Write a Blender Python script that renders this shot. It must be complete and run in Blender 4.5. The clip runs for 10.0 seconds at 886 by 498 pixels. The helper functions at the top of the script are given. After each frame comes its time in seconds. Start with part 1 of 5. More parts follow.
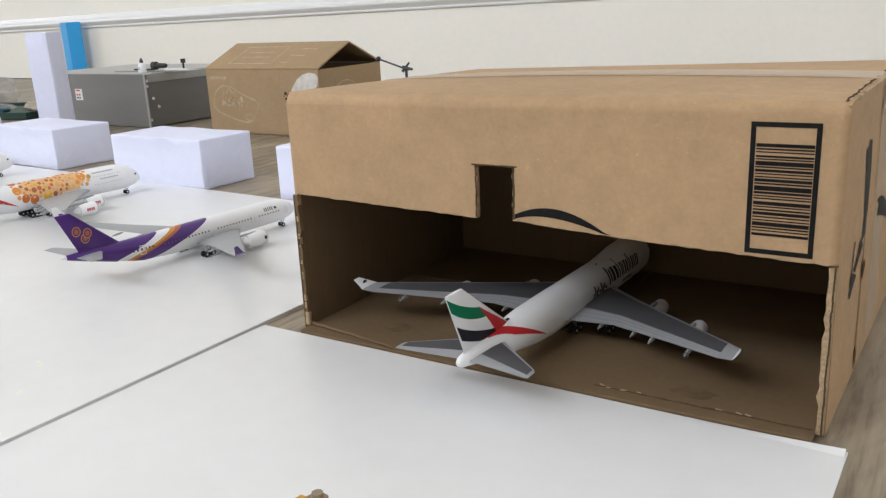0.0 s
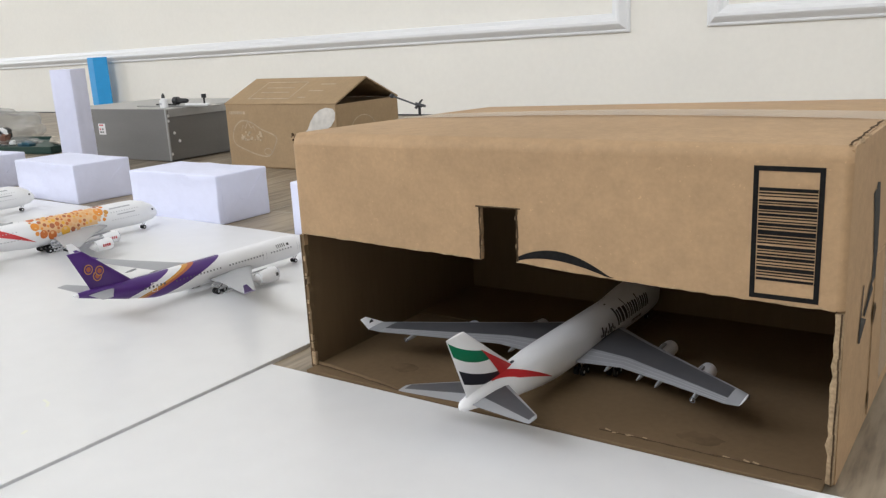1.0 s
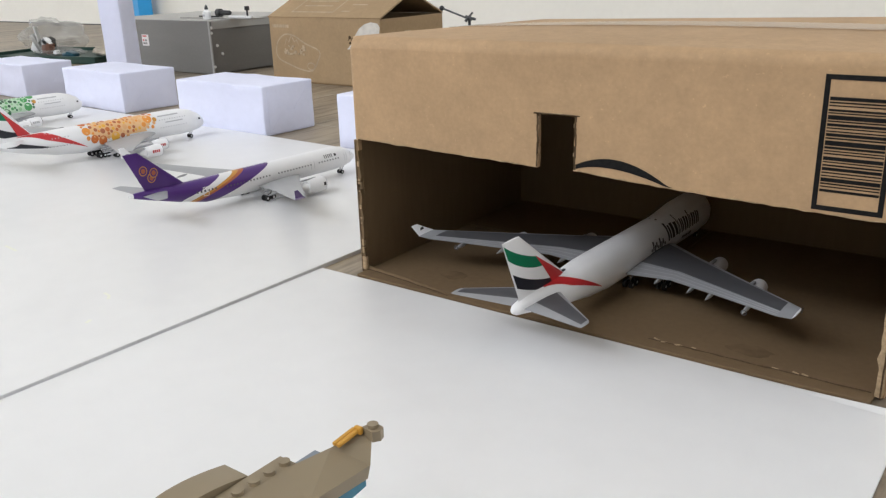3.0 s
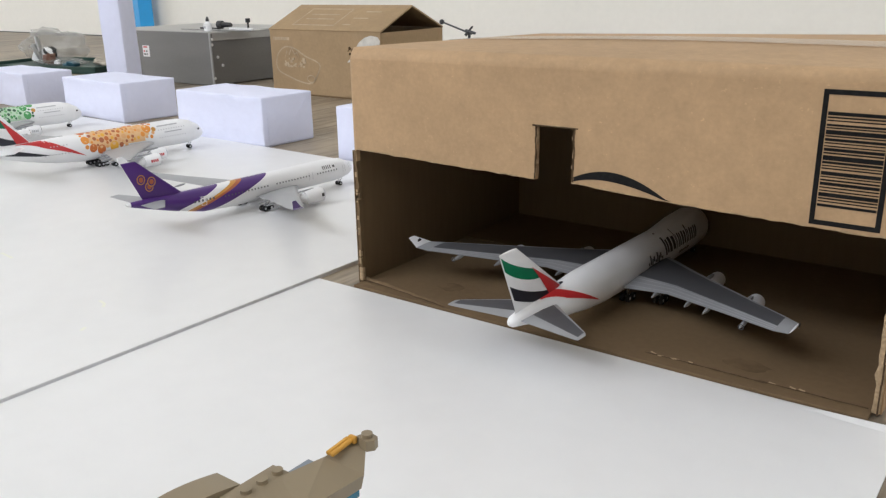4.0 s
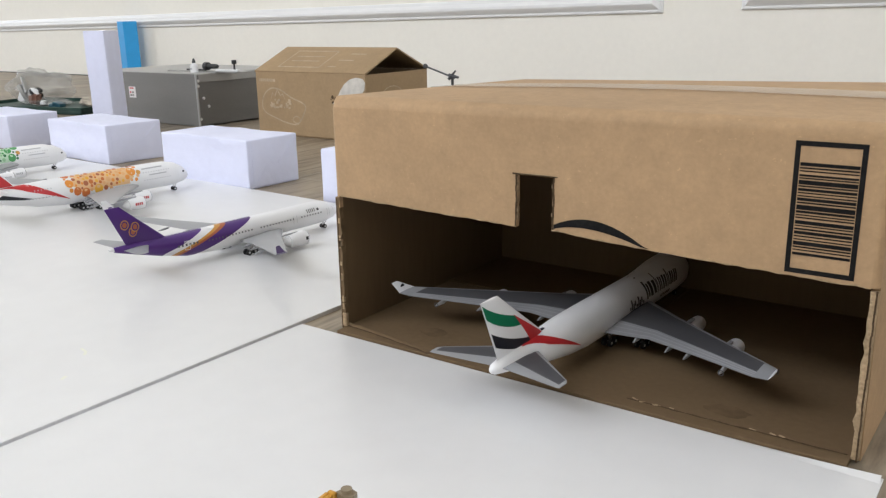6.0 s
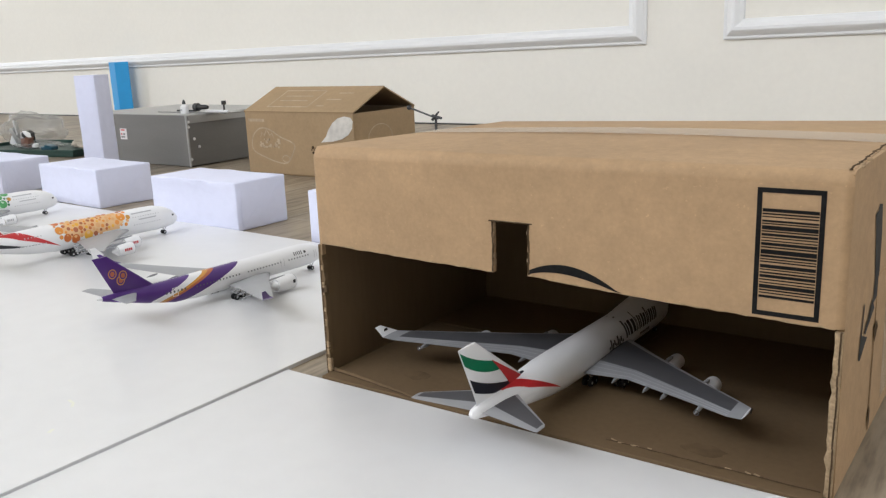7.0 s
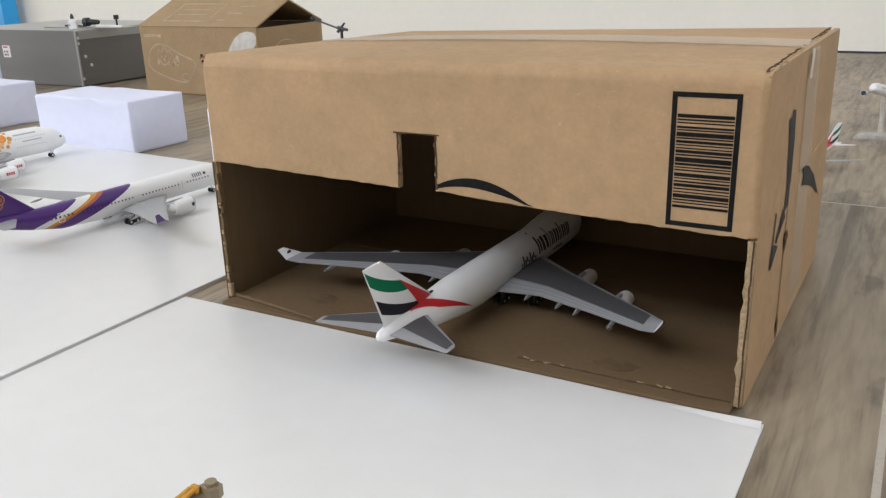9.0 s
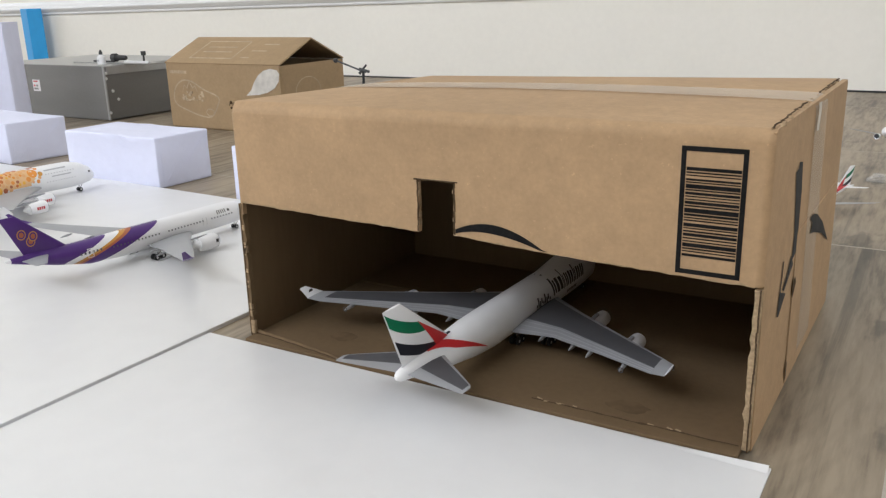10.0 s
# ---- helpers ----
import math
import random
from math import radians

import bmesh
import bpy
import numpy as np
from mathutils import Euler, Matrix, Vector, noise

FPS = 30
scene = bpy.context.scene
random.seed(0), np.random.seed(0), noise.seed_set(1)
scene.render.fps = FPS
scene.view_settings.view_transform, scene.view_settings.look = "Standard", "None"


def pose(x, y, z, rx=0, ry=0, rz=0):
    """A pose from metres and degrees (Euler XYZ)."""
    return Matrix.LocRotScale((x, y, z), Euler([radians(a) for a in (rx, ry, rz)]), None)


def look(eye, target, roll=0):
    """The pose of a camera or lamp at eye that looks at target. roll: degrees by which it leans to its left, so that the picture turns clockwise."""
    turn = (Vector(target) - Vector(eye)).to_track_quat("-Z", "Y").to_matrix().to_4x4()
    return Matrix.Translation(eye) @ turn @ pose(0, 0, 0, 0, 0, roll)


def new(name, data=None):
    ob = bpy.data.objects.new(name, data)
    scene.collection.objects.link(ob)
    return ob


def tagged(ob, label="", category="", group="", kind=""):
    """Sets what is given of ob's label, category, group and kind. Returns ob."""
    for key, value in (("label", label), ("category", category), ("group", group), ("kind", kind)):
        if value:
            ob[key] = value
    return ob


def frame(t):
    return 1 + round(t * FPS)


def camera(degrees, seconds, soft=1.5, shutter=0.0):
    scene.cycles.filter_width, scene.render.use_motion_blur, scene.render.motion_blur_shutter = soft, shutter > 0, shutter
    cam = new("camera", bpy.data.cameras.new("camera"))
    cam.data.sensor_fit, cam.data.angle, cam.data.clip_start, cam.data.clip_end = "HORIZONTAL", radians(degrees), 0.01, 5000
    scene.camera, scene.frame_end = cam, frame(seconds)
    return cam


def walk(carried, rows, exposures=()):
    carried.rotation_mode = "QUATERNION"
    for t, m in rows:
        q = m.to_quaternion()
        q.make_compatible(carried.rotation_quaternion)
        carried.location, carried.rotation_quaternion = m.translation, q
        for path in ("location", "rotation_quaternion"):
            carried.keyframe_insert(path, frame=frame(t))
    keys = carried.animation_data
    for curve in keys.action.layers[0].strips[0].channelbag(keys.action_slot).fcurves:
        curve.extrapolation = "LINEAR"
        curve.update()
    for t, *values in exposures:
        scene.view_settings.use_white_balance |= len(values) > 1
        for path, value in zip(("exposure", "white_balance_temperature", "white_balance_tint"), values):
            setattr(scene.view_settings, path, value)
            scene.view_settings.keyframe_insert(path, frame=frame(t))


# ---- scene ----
cam = camera(55.8, 10.0, soft=1.3)
PATH = [
    (0, (-0.006, -0.006, 0.264), (-1.056, 1.603, -0.291), -2.7),
    (0.5, (-0.008, 0.004, 0.263), (-1.1, 1.601, -0.245), -1.3),
    (1, (0.003, 0.005, 0.271), (-1.099, 1.603, -0.213), -3.0),
    (1.5, (-0.007, -0.004, 0.272), (-1.126, 1.561, -0.276), -3.1),
    (2, (-0.01, -0.013, 0.248), (-1.145, 1.515, -0.367), -1.3),
    (2.5, (-0.006, -0.012, 0.258), (-1.147, 1.496, -0.394), -2.0),
    (4, (-0.006, -0.011, 0.255), (-1.149, 1.511, -0.359), -1.1),
    (4.5, (-0.006, -0.007, 0.253), (-1.146, 1.526, -0.338), -1.0),
    (5, (-0.005, -0.007, 0.256), (-1.139, 1.538, -0.317), -1.0),
    (6.5, (0.004, -0.011, 0.272), (-1.127, 1.561, -0.228), -1.5),
    (7, (0.014, -0.01, 0.28), (-1.117, 1.572, -0.187), -2.3),
    (7.5, (0.009, -0.003, 0.274), (-1.093, 1.597, -0.201), -2.4),
    (8, (0.011, 0.015, 0.283), (-1.027, 1.646, -0.231), -2.7),
    (8.5, (0.006, 0.018, 0.275), (-0.985, 1.652, -0.313), -2.3),
    (9, (0.004, 0.02, 0.265), (-0.939, 1.66, -0.382), -1.8),
    (9.5, (0.002, 0.023, 0.252), (-0.919, 1.681, -0.384), -1.6),
    (10, (0.012, 0.005, 0.28), (-0.974, 1.646, -0.297), -1.5),
]
walk(cam, [(t, look(eye, target, roll)) for t, eye, target, roll in PATH])

# ---- world, sun, window light and added east fill ----
world = bpy.data.worlds.new("world")
scene.world = world
world.use_nodes = True
wn, wl = world.node_tree.nodes, world.node_tree.links
sky = wn.new("ShaderNodeTexSky")
sky.sky_type, sky.sun_disc, sky.sun_elevation, sky.sun_rotation = "NISHITA", False, radians(44), radians(4)
wl.new(sky.outputs[0], wn["Background"].inputs[0])
wn["Background"].inputs[1].default_value = 0.1

sun = new("sun", bpy.data.lights.new("sun", "SUN"))
sun.data.energy, sun.data.angle, sun.data.color = 2.0, radians(0.5), (1.0, 0.96, 0.9)
sun.matrix_world = look((0.5, 8, 7.8), (0, 0, 0))


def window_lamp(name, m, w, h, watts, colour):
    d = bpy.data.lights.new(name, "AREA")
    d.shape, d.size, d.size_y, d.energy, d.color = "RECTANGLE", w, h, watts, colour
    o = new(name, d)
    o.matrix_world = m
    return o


window_lamp("window_light_west", look((-8.55, -0.3, 1.5), (0, -0.3, 1.1)), 3.2, 1.9, 122, (0.885, 0.925, 1.0))
window_lamp("window_light_south", look((-1.5, -2.05, 2.30), (-1.5, 0, 2.75)), 3.4, 1.0, 113, (0.895, 0.93, 1.0))
# added fill for the box's right side and the floor there; no known window
window_lamp("fill_light_east", look((3.25, 1.35, 1.6), (0, 1.35, 1.0)), 2.2, 1.8, 36, (0.92, 0.95, 1.0))


# ---- materials ----
def shader(name, colour, rough=0.6, metal=0.0, vary=0.06, scale=30.0, bump=0.0, bump_scale=200.0, stretch=(1, 1, 1), stain=0.0, stain_scale=4.0, alpha=None, rnd=0.0, mottle=0.0, mottle_scale=60.0):
    """A principled surface with grain and larger stains in the thing's own coordinates."""
    m = bpy.data.materials.new(name)
    m.use_nodes = True
    n, l = m.node_tree.nodes, m.node_tree.links
    b = n["Principled BSDF"]
    b.inputs["Roughness"].default_value, b.inputs["Metallic"].default_value = rough, metal
    tc = n.new("ShaderNodeTexCoord")
    mp = n.new("ShaderNodeMapping")
    mp.inputs["Scale"].default_value = stretch
    l.new(tc.outputs["Object"], mp.inputs[0])
    fine = n.new("ShaderNodeTexNoise")
    fine.inputs["Scale"].default_value, fine.inputs["Detail"].default_value = scale, 6
    l.new(mp.outputs[0], fine.inputs[0])
    big = n.new("ShaderNodeTexNoise")
    big.inputs["Scale"].default_value, big.inputs["Detail"].default_value = stain_scale, 3
    l.new(mp.outputs[0], big.inputs[0])
    r1 = n.new("ShaderNodeMapRange")
    r1.inputs[1].default_value, r1.inputs[2].default_value = 0.3, 0.7
    r1.inputs[3].default_value, r1.inputs[4].default_value = 1 - vary, 1 + vary
    l.new(fine.outputs[0], r1.inputs[0])
    r2 = n.new("ShaderNodeMapRange")
    r2.inputs[1].default_value, r2.inputs[2].default_value = 0.35, 0.65
    r2.inputs[3].default_value, r2.inputs[4].default_value = 1 - stain, 1 + stain * 0.4
    l.new(big.outputs[0], r2.inputs[0])
    mul = n.new("ShaderNodeMath")
    mul.operation = "MULTIPLY"
    l.new(r1.outputs[0], mul.inputs[0])
    l.new(r2.outputs[0], mul.inputs[1])
    last = mul.outputs[0]
    if mottle:
        mid = n.new("ShaderNodeTexNoise")
        mid.inputs["Scale"].default_value, mid.inputs["Detail"].default_value, mid.inputs["Roughness"].default_value = mottle_scale, 5, 0.65
        l.new(mp.outputs[0], mid.inputs[0])
        r4 = n.new("ShaderNodeMapRange")
        r4.inputs[1].default_value, r4.inputs[2].default_value = 0.32, 0.68
        r4.inputs[3].default_value, r4.inputs[4].default_value = 1 - mottle, 1 + mottle
        l.new(mid.outputs[0], r4.inputs[0])
        m4 = n.new("ShaderNodeMath")
        m4.operation = "MULTIPLY"
        l.new(last, m4.inputs[0])
        l.new(r4.outputs[0], m4.inputs[1])
        last = m4.outputs[0]
        speck = n.new("ShaderNodeTexNoise")
        speck.inputs["Scale"].default_value, speck.inputs["Detail"].default_value = mottle_scale * 5, 2
        l.new(mp.outputs[0], speck.inputs[0])
        r5 = n.new("ShaderNodeMapRange")
        r5.inputs[1].default_value, r5.inputs[2].default_value = 0.69, 0.76
        r5.inputs[3].default_value, r5.inputs[4].default_value = 1.0, 1.22
        l.new(speck.outputs[0], r5.inputs[0])
        m5 = n.new("ShaderNodeMath")
        m5.operation = "MULTIPLY"
        l.new(last, m5.inputs[0])
        l.new(r5.outputs[0], m5.inputs[1])
        last = m5.outputs[0]
    if rnd:
        oi = n.new("ShaderNodeObjectInfo")
        r3 = n.new("ShaderNodeMapRange")
        r3.inputs[3].default_value, r3.inputs[4].default_value = 1 - rnd, 1 + rnd
        l.new(oi.outputs["Random"], r3.inputs[0])
        m2 = n.new("ShaderNodeMath")
        m2.operation = "MULTIPLY"
        l.new(last, m2.inputs[0])
        l.new(r3.outputs[0], m2.inputs[1])
        last = m2.outputs[0]
    mix = n.new("ShaderNodeVectorMath")
    mix.operation = "SCALE"
    mix.inputs[0].default_value = colour
    l.new(last, mix.inputs["Scale"])
    l.new(mix.outputs[0], b.inputs["Base Color"])
    if bump:
        bt = n.new("ShaderNodeTexNoise")
        bt.inputs["Scale"].default_value, bt.inputs["Detail"].default_value = bump_scale, 4
        l.new(mp.outputs[0], bt.inputs[0])
        bp = n.new("ShaderNodeBump")
        bp.inputs["Strength"].default_value, bp.inputs["Distance"].default_value = bump, 0.002
        l.new(bt.outputs[0], bp.inputs["Height"])
        l.new(bp.outputs[0], b.inputs["Normal"])
    if alpha is not None:
        b.inputs["Alpha"].default_value = alpha
    return m


M = {}
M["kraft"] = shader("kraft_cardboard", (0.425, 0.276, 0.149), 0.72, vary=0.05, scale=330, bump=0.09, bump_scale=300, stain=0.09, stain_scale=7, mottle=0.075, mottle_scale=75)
# same kraft as outside, its colour darkened for the shade within the box
M["kraft_inside"] = shader("kraft_cardboard_inside_shaded", (0.168, 0.113, 0.063), 0.85, vary=0.05, scale=200, bump=0.06, bump_scale=110, stretch=(1, 1, 0.15), stain=0.12, stain_scale=6)
M["kraft_torn"] = shader("torn_cardboard_edge", (0.43, 0.31, 0.19), 0.9, vary=0.22, scale=420, bump=0.6, bump_scale=500, stain=0.2, stain_scale=60)
M["flute"] = shader("dark_flute_edge", (0.085, 0.055, 0.032), 0.9, vary=0.35, scale=500, bump=0.5, bump_scale=700)
M["glue"] = shader("glue_stain", (0.135, 0.090, 0.050), 0.85, vary=0.12, scale=120, stain=0.15, stain_scale=30)
M["carton"] = shader("carton_cardboard", (0.375, 0.262, 0.152), 0.75, vary=0.05, scale=160, bump=0.1, bump_scale=260, stain=0.08, stain_scale=6, mottle=0.05, mottle_scale=50)
M["ink"] = shader("black_print", (0.012, 0.0115, 0.0115), 0.8, vary=0.25, scale=300, stain=0.2, stain_scale=60)
M["white_print"] = shader("white_print", (0.48, 0.375, 0.26), 0.7, vary=0.1, scale=200, stain=0.2, stain_scale=40)
M["tape"] = shader("clear_tape", (0.80, 0.70, 0.56), 0.16, vary=0.04, scale=60, bump=0.15, bump_scale=60)
M["tape_wrinkle"] = shader("wrinkled_tape", (0.80, 0.76, 0.68), 0.3, vary=0.05, scale=200)
M["tape_wrinkle"].node_tree.nodes["Principled BSDF"].inputs["Alpha"].default_value = 0.7
M["tape"].node_tree.nodes["Principled BSDF"].inputs["Alpha"].default_value = 0.36
M["board"] = shader("white_board", (0.765, 0.76, 0.755), 0.33, vary=0.012, scale=40, bump=0.03, bump_scale=90, stain=0.02, stain_scale=5)
M["board_edge"] = shader("board_edge", (0.74, 0.74, 0.75), 0.7, vary=0.06, scale=200)
M["paper"] = shader("white_paper", (0.72, 0.74, 0.90), 0.65, vary=0.015, scale=60, bump=1.0, bump_scale=30, stain=0.02, stain_scale=10)
M["leaf_print"] = shader("pale_leaf_print", (0.62, 0.59, 0.54), 0.8, vary=0.10, scale=90, stain=0.12, stain_scale=30)
M["side_ink"] = shader("worn_black_print", (0.028, 0.026, 0.024), 0.85, vary=0.3, scale=200, stain=0.3, stain_scale=40)
# black arc print, its colour paled for glare off the tape over it
M["ghost_ink"] = shader("print_under_tape_glare", (0.21, 0.155, 0.105), 0.8, vary=0.2, scale=120)
M["yellow_mark"] = shader("faint_yellow_marker", (0.80, 0.80, 0.70), 0.36, vary=0.03, scale=300)
M["wall"] = shader("cream_wall_paint", (0.86, 0.83, 0.76), 0.75, vary=0.012, scale=60, bump=0.05, bump_scale=160, stain=0.02, stain_scale=1.5)
M["ceiling"] = shader("ceiling_paint", (0.8, 0.8, 0.78), 0.85, vary=0.02, scale=40, bump=0.05)
M["moulding"] = shader("white_moulding_paint", (0.80, 0.80, 0.80), 0.35, vary=0.01, scale=50)
M["grout"] = shader("floor_grout", (0.44, 0.395, 0.335), 0.85, vary=0.08, scale=300)
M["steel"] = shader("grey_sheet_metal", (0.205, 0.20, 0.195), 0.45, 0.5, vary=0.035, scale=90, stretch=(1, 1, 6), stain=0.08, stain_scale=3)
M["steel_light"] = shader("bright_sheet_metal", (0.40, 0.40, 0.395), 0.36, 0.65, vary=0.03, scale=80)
M["rivet"] = shader("bright_rivet", (0.75, 0.75, 0.75), 0.3, 0.5)
M["black"] = shader("black_plastic", (0.02, 0.02, 0.021), 0.45, vary=0.1)
M["rubber"] = shader("black_rubber", (0.018, 0.018, 0.019), 0.8, vary=0.15, scale=400)
M["white_plastic"] = shader("white_plastic", (0.8, 0.8, 0.8), 0.3, vary=0.01)
M["blue"] = shader("bright_blue_card", (0.018, 0.33, 0.72), 0.5, vary=0.03, scale=40)
M["sticker"] = shader("white_sticker", (0.75, 0.72, 0.72), 0.5, vary=0.02)
M["red"] = shader("red_print", (0.55, 0.03, 0.035), 0.4, vary=0.03)
M["green"] = shader("green_paint", (0.0, 0.165, 0.075), 0.35, vary=0.03)
M["white_paint"] = shader("glossy_white_paint", (0.84, 0.84, 0.85), 0.28, vary=0.012, scale=60)
M["dark_paint"] = shader("dark_blue_black_paint", (0.012, 0.013, 0.022), 0.35, vary=0.05)
M["wing_light"] = shader("light_grey_wing_paint", (0.34, 0.345, 0.36), 0.45, vary=0.03, scale=120)
M["wing_dark"] = shader("dark_grey_wing_paint", (0.085, 0.085, 0.092), 0.5, vary=0.04, scale=120)
M["chrome"] = shader("bare_metal_lip", (0.65, 0.65, 0.67), 0.25, 0.9, vary=0.02)
M["purple"] = shader("purple_paint", (0.075, 0.022, 0.185), 0.3, vary=0.03)
M["gold"] = shader("gold_paint", (0.60, 0.29, 0.055), 0.35, vary=0.05)
M["title"] = shader("dark_title_print", (0.03, 0.028, 0.03), 0.4, vary=0.1)
M["window_print"] = shader("cabin_window_print", (0.10, 0.105, 0.12), 0.4, vary=0.1)
M["line_grey"] = shader("grey_line_print", (0.45, 0.45, 0.47), 0.4)
for i, c in enumerate([(0.80, 0.30, 0.045), (0.62, 0.17, 0.035), (0.83, 0.44, 0.05), (0.78, 0.42, 0.18), (0.45, 0.13, 0.05)]):
    M["orange%d" % i] = shader("orange_dot_print", c, 0.4, vary=0.04)
for i, c in enumerate([(0.07, 0.34, 0.10), (0.02, 0.16, 0.05), (0.16, 0.45, 0.17), (0.03, 0.10, 0.05), (0.30, 0.55, 0.30)]):
    M["leaf%d" % i] = shader("green_dot_print", c, 0.4, vary=0.04)
M["peach"] = shader("pale_orange_print", (0.80, 0.50, 0.25), 0.4, vary=0.03)
M["mint"] = shader("pale_green_print", (0.52, 0.70, 0.52), 0.4, vary=0.03)
M["tan"] = shader("tan_brick_plastic", (0.245, 0.192, 0.122), 0.4, vary=0.015)
M["dark_tan"] = shader("dark_tan_brick_plastic", (0.18, 0.143, 0.094), 0.38, vary=0.015)
M["brick_gold"] = shader("gold_brick_plastic", (0.62, 0.32, 0.05), 0.32, 0.25, vary=0.03)
M["brick_grey"] = shader("bluish_grey_brick_plastic", (0.20, 0.23, 0.27), 0.35)
M["brick_teal"] = shader("teal_brick_plastic", (0.03, 0.16, 0.24), 0.15, vary=0.1, scale=200)
M["acrylic"] = shader("clear_acrylic", (0.85, 0.87, 0.88), 0.08, vary=0.0, alpha=0.17)
M["bag"] = shader("clear_plastic_bag", (0.45, 0.45, 0.43), 0.25, vary=0.05, bump=0.6, bump_scale=60)
M["bag"].node_tree.nodes["Principled BSDF"].inputs["Alpha"].default_value = 0.33
M["dark_green"] = shader("dark_green_card", (0.012, 0.045, 0.035), 0.5, vary=0.1)
M["teal"] = shader("dark_teal_plastic", (0.015, 0.075, 0.11), 0.4)
M["brown"] = shader("brown_plastic", (0.16, 0.07, 0.045), 0.5, vary=0.1)
M["beige"] = shader("beige_cloth", (0.42, 0.37, 0.30), 0.9, vary=0.1, bump=0.5, bump_scale=80)

for key in ("ink", "flute", "kraft", "kraft_inside", "carton", "kraft_torn", "white_print", "glue"):
    M[key].node_tree.nodes["Principled BSDF"].inputs["Specular IOR Level"].default_value = 0.45 if key == "kraft" else 0.12


def wood_tile_material():
    m = bpy.data.materials.new("wood_look_tile")
    m.use_nodes = True
    n, l = m.node_tree.nodes, m.node_tree.links
    b = n["Principled BSDF"]
    tc, oi = n.new("ShaderNodeTexCoord"), n.new("ShaderNodeObjectInfo")
    off = n.new("ShaderNodeVectorMath")
    off.operation = "MULTIPLY_ADD"
    off.inputs[1].default_value = (7.0, 13.0, 5.0)
    comb = n.new("ShaderNodeCombineXYZ")
    for k in range(3):
        l.new(oi.outputs["Random"], comb.inputs[k])
    l.new(comb.outputs[0], off.inputs[0])
    l.new(tc.outputs["Object"], off.inputs[2])
    mp = n.new("ShaderNodeMapping")
    mp.inputs["Scale"].default_value = (1, 0.11, 1)
    l.new(off.outputs[0], mp.inputs[0])
    warp = n.new("ShaderNodeTexNoise")
    warp.inputs["Scale"].default_value, warp.inputs["Detail"].default_value = 9, 2
    l.new(mp.outputs[0], warp.inputs[0])
    add = n.new("ShaderNodeVectorMath")
    add.operation = "MULTIPLY_ADD"
    add.inputs[1].default_value = (0.014, 0.014, 0.0)
    l.new(warp.outputs["Color"], add.inputs[0])
    l.new(mp.outputs[0], add.inputs[2])
    g = n.new("ShaderNodeTexNoise")
    g.inputs["Scale"].default_value, g.inputs["Detail"].default_value, g.inputs["Roughness"].default_value = 120, 10, 0.62
    l.new(add.outputs[0], g.inputs[0])
    g2 = n.new("ShaderNodeTexNoise")
    g2.inputs["Scale"].default_value, g2.inputs["Detail"].default_value = 17, 5
    l.new(add.outputs[0], g2.inputs[0])
    knot_mp = n.new("ShaderNodeMapping")
    knot_mp.inputs["Scale"].default_value = (1, 0.42, 1)
    l.new(off.outputs[0], knot_mp.inputs[0])
    kn = n.new("ShaderNodeTexNoise")
    kn.inputs["Scale"].default_value, kn.inputs["Detail"].default_value = 26, 4
    l.new(knot_mp.outputs[0], kn.inputs[0])
    kr = n.new("ShaderNodeMapRange")
    kr.inputs[1].default_value, kr.inputs[2].default_value, kr.inputs[3].default_value, kr.inputs[4].default_value = 0.31, 0.37, 0.55, 1.0
    l.new(kn.outputs[0], kr.inputs[0])
    mixf = n.new("ShaderNodeMath")
    mixf.operation = "MULTIPLY_ADD"
    mixf.inputs[1].default_value = 0.50
    l.new(g.outputs[0], mixf.inputs[0])
    half = n.new("ShaderNodeMath")
    half.operation = "MULTIPLY"
    half.inputs[1].default_value = 0.50
    l.new(g2.outputs[0], half.inputs[0])
    l.new(half.outputs[0], mixf.inputs[2])
    ramp = n.new("ShaderNodeValToRGB")
    e = ramp.color_ramp.elements
    e[0].position, e[0].color = 0.41, (0.140, 0.107, 0.073, 1)
    e[1].position, e[1].color = 0.60, (0.345, 0.278, 0.198, 1)
    mid = ramp.color_ramp.elements.new(0.5)
    mid.color = (0.268, 0.214, 0.151, 1)
    l.new(mixf.outputs[0], ramp.inputs[0])
    st_mp = n.new("ShaderNodeMapping")
    st_mp.inputs["Scale"].default_value = (1, 0.16, 1)
    st_mp.inputs["Location"].default_value = (3.3, 1.7, 0)
    l.new(add.outputs[0], st_mp.inputs[0])
    streak = n.new("ShaderNodeTexNoise")
    streak.inputs["Scale"].default_value, streak.inputs["Detail"].default_value, streak.inputs["Roughness"].default_value = 34, 6, 0.62
    l.new(st_mp.outputs[0], streak.inputs[0])
    sr = n.new("ShaderNodeMapRange")
    sr.inputs[1].default_value, sr.inputs[2].default_value, sr.inputs[3].default_value, sr.inputs[4].default_value = 0.34, 0.41, 0.52, 1.0
    l.new(streak.outputs[0], sr.inputs[0])
    ring_mp = n.new("ShaderNodeMapping")
    ring_mp.inputs["Scale"].default_value = (1, 0.22, 1)
    l.new(off.outputs[0], ring_mp.inputs[0])
    ring_noise = n.new("ShaderNodeTexNoise")
    ring_noise.inputs["Scale"].default_value, ring_noise.inputs["Detail"].default_value = 7.5, 1.5
    l.new(ring_mp.outputs[0], ring_noise.inputs[0])
    ring_mul = n.new("ShaderNodeMath")
    ring_mul.operation = "MULTIPLY"
    ring_mul.inputs[1].default_value = 130.0
    l.new(ring_noise.outputs[0], ring_mul.inputs[0])
    ring_sin = n.new("ShaderNodeMath")
    ring_sin.operation = "SINE"
    l.new(ring_mul.outputs[0], ring_sin.inputs[0])
    ring = n.new("ShaderNodeMapRange")
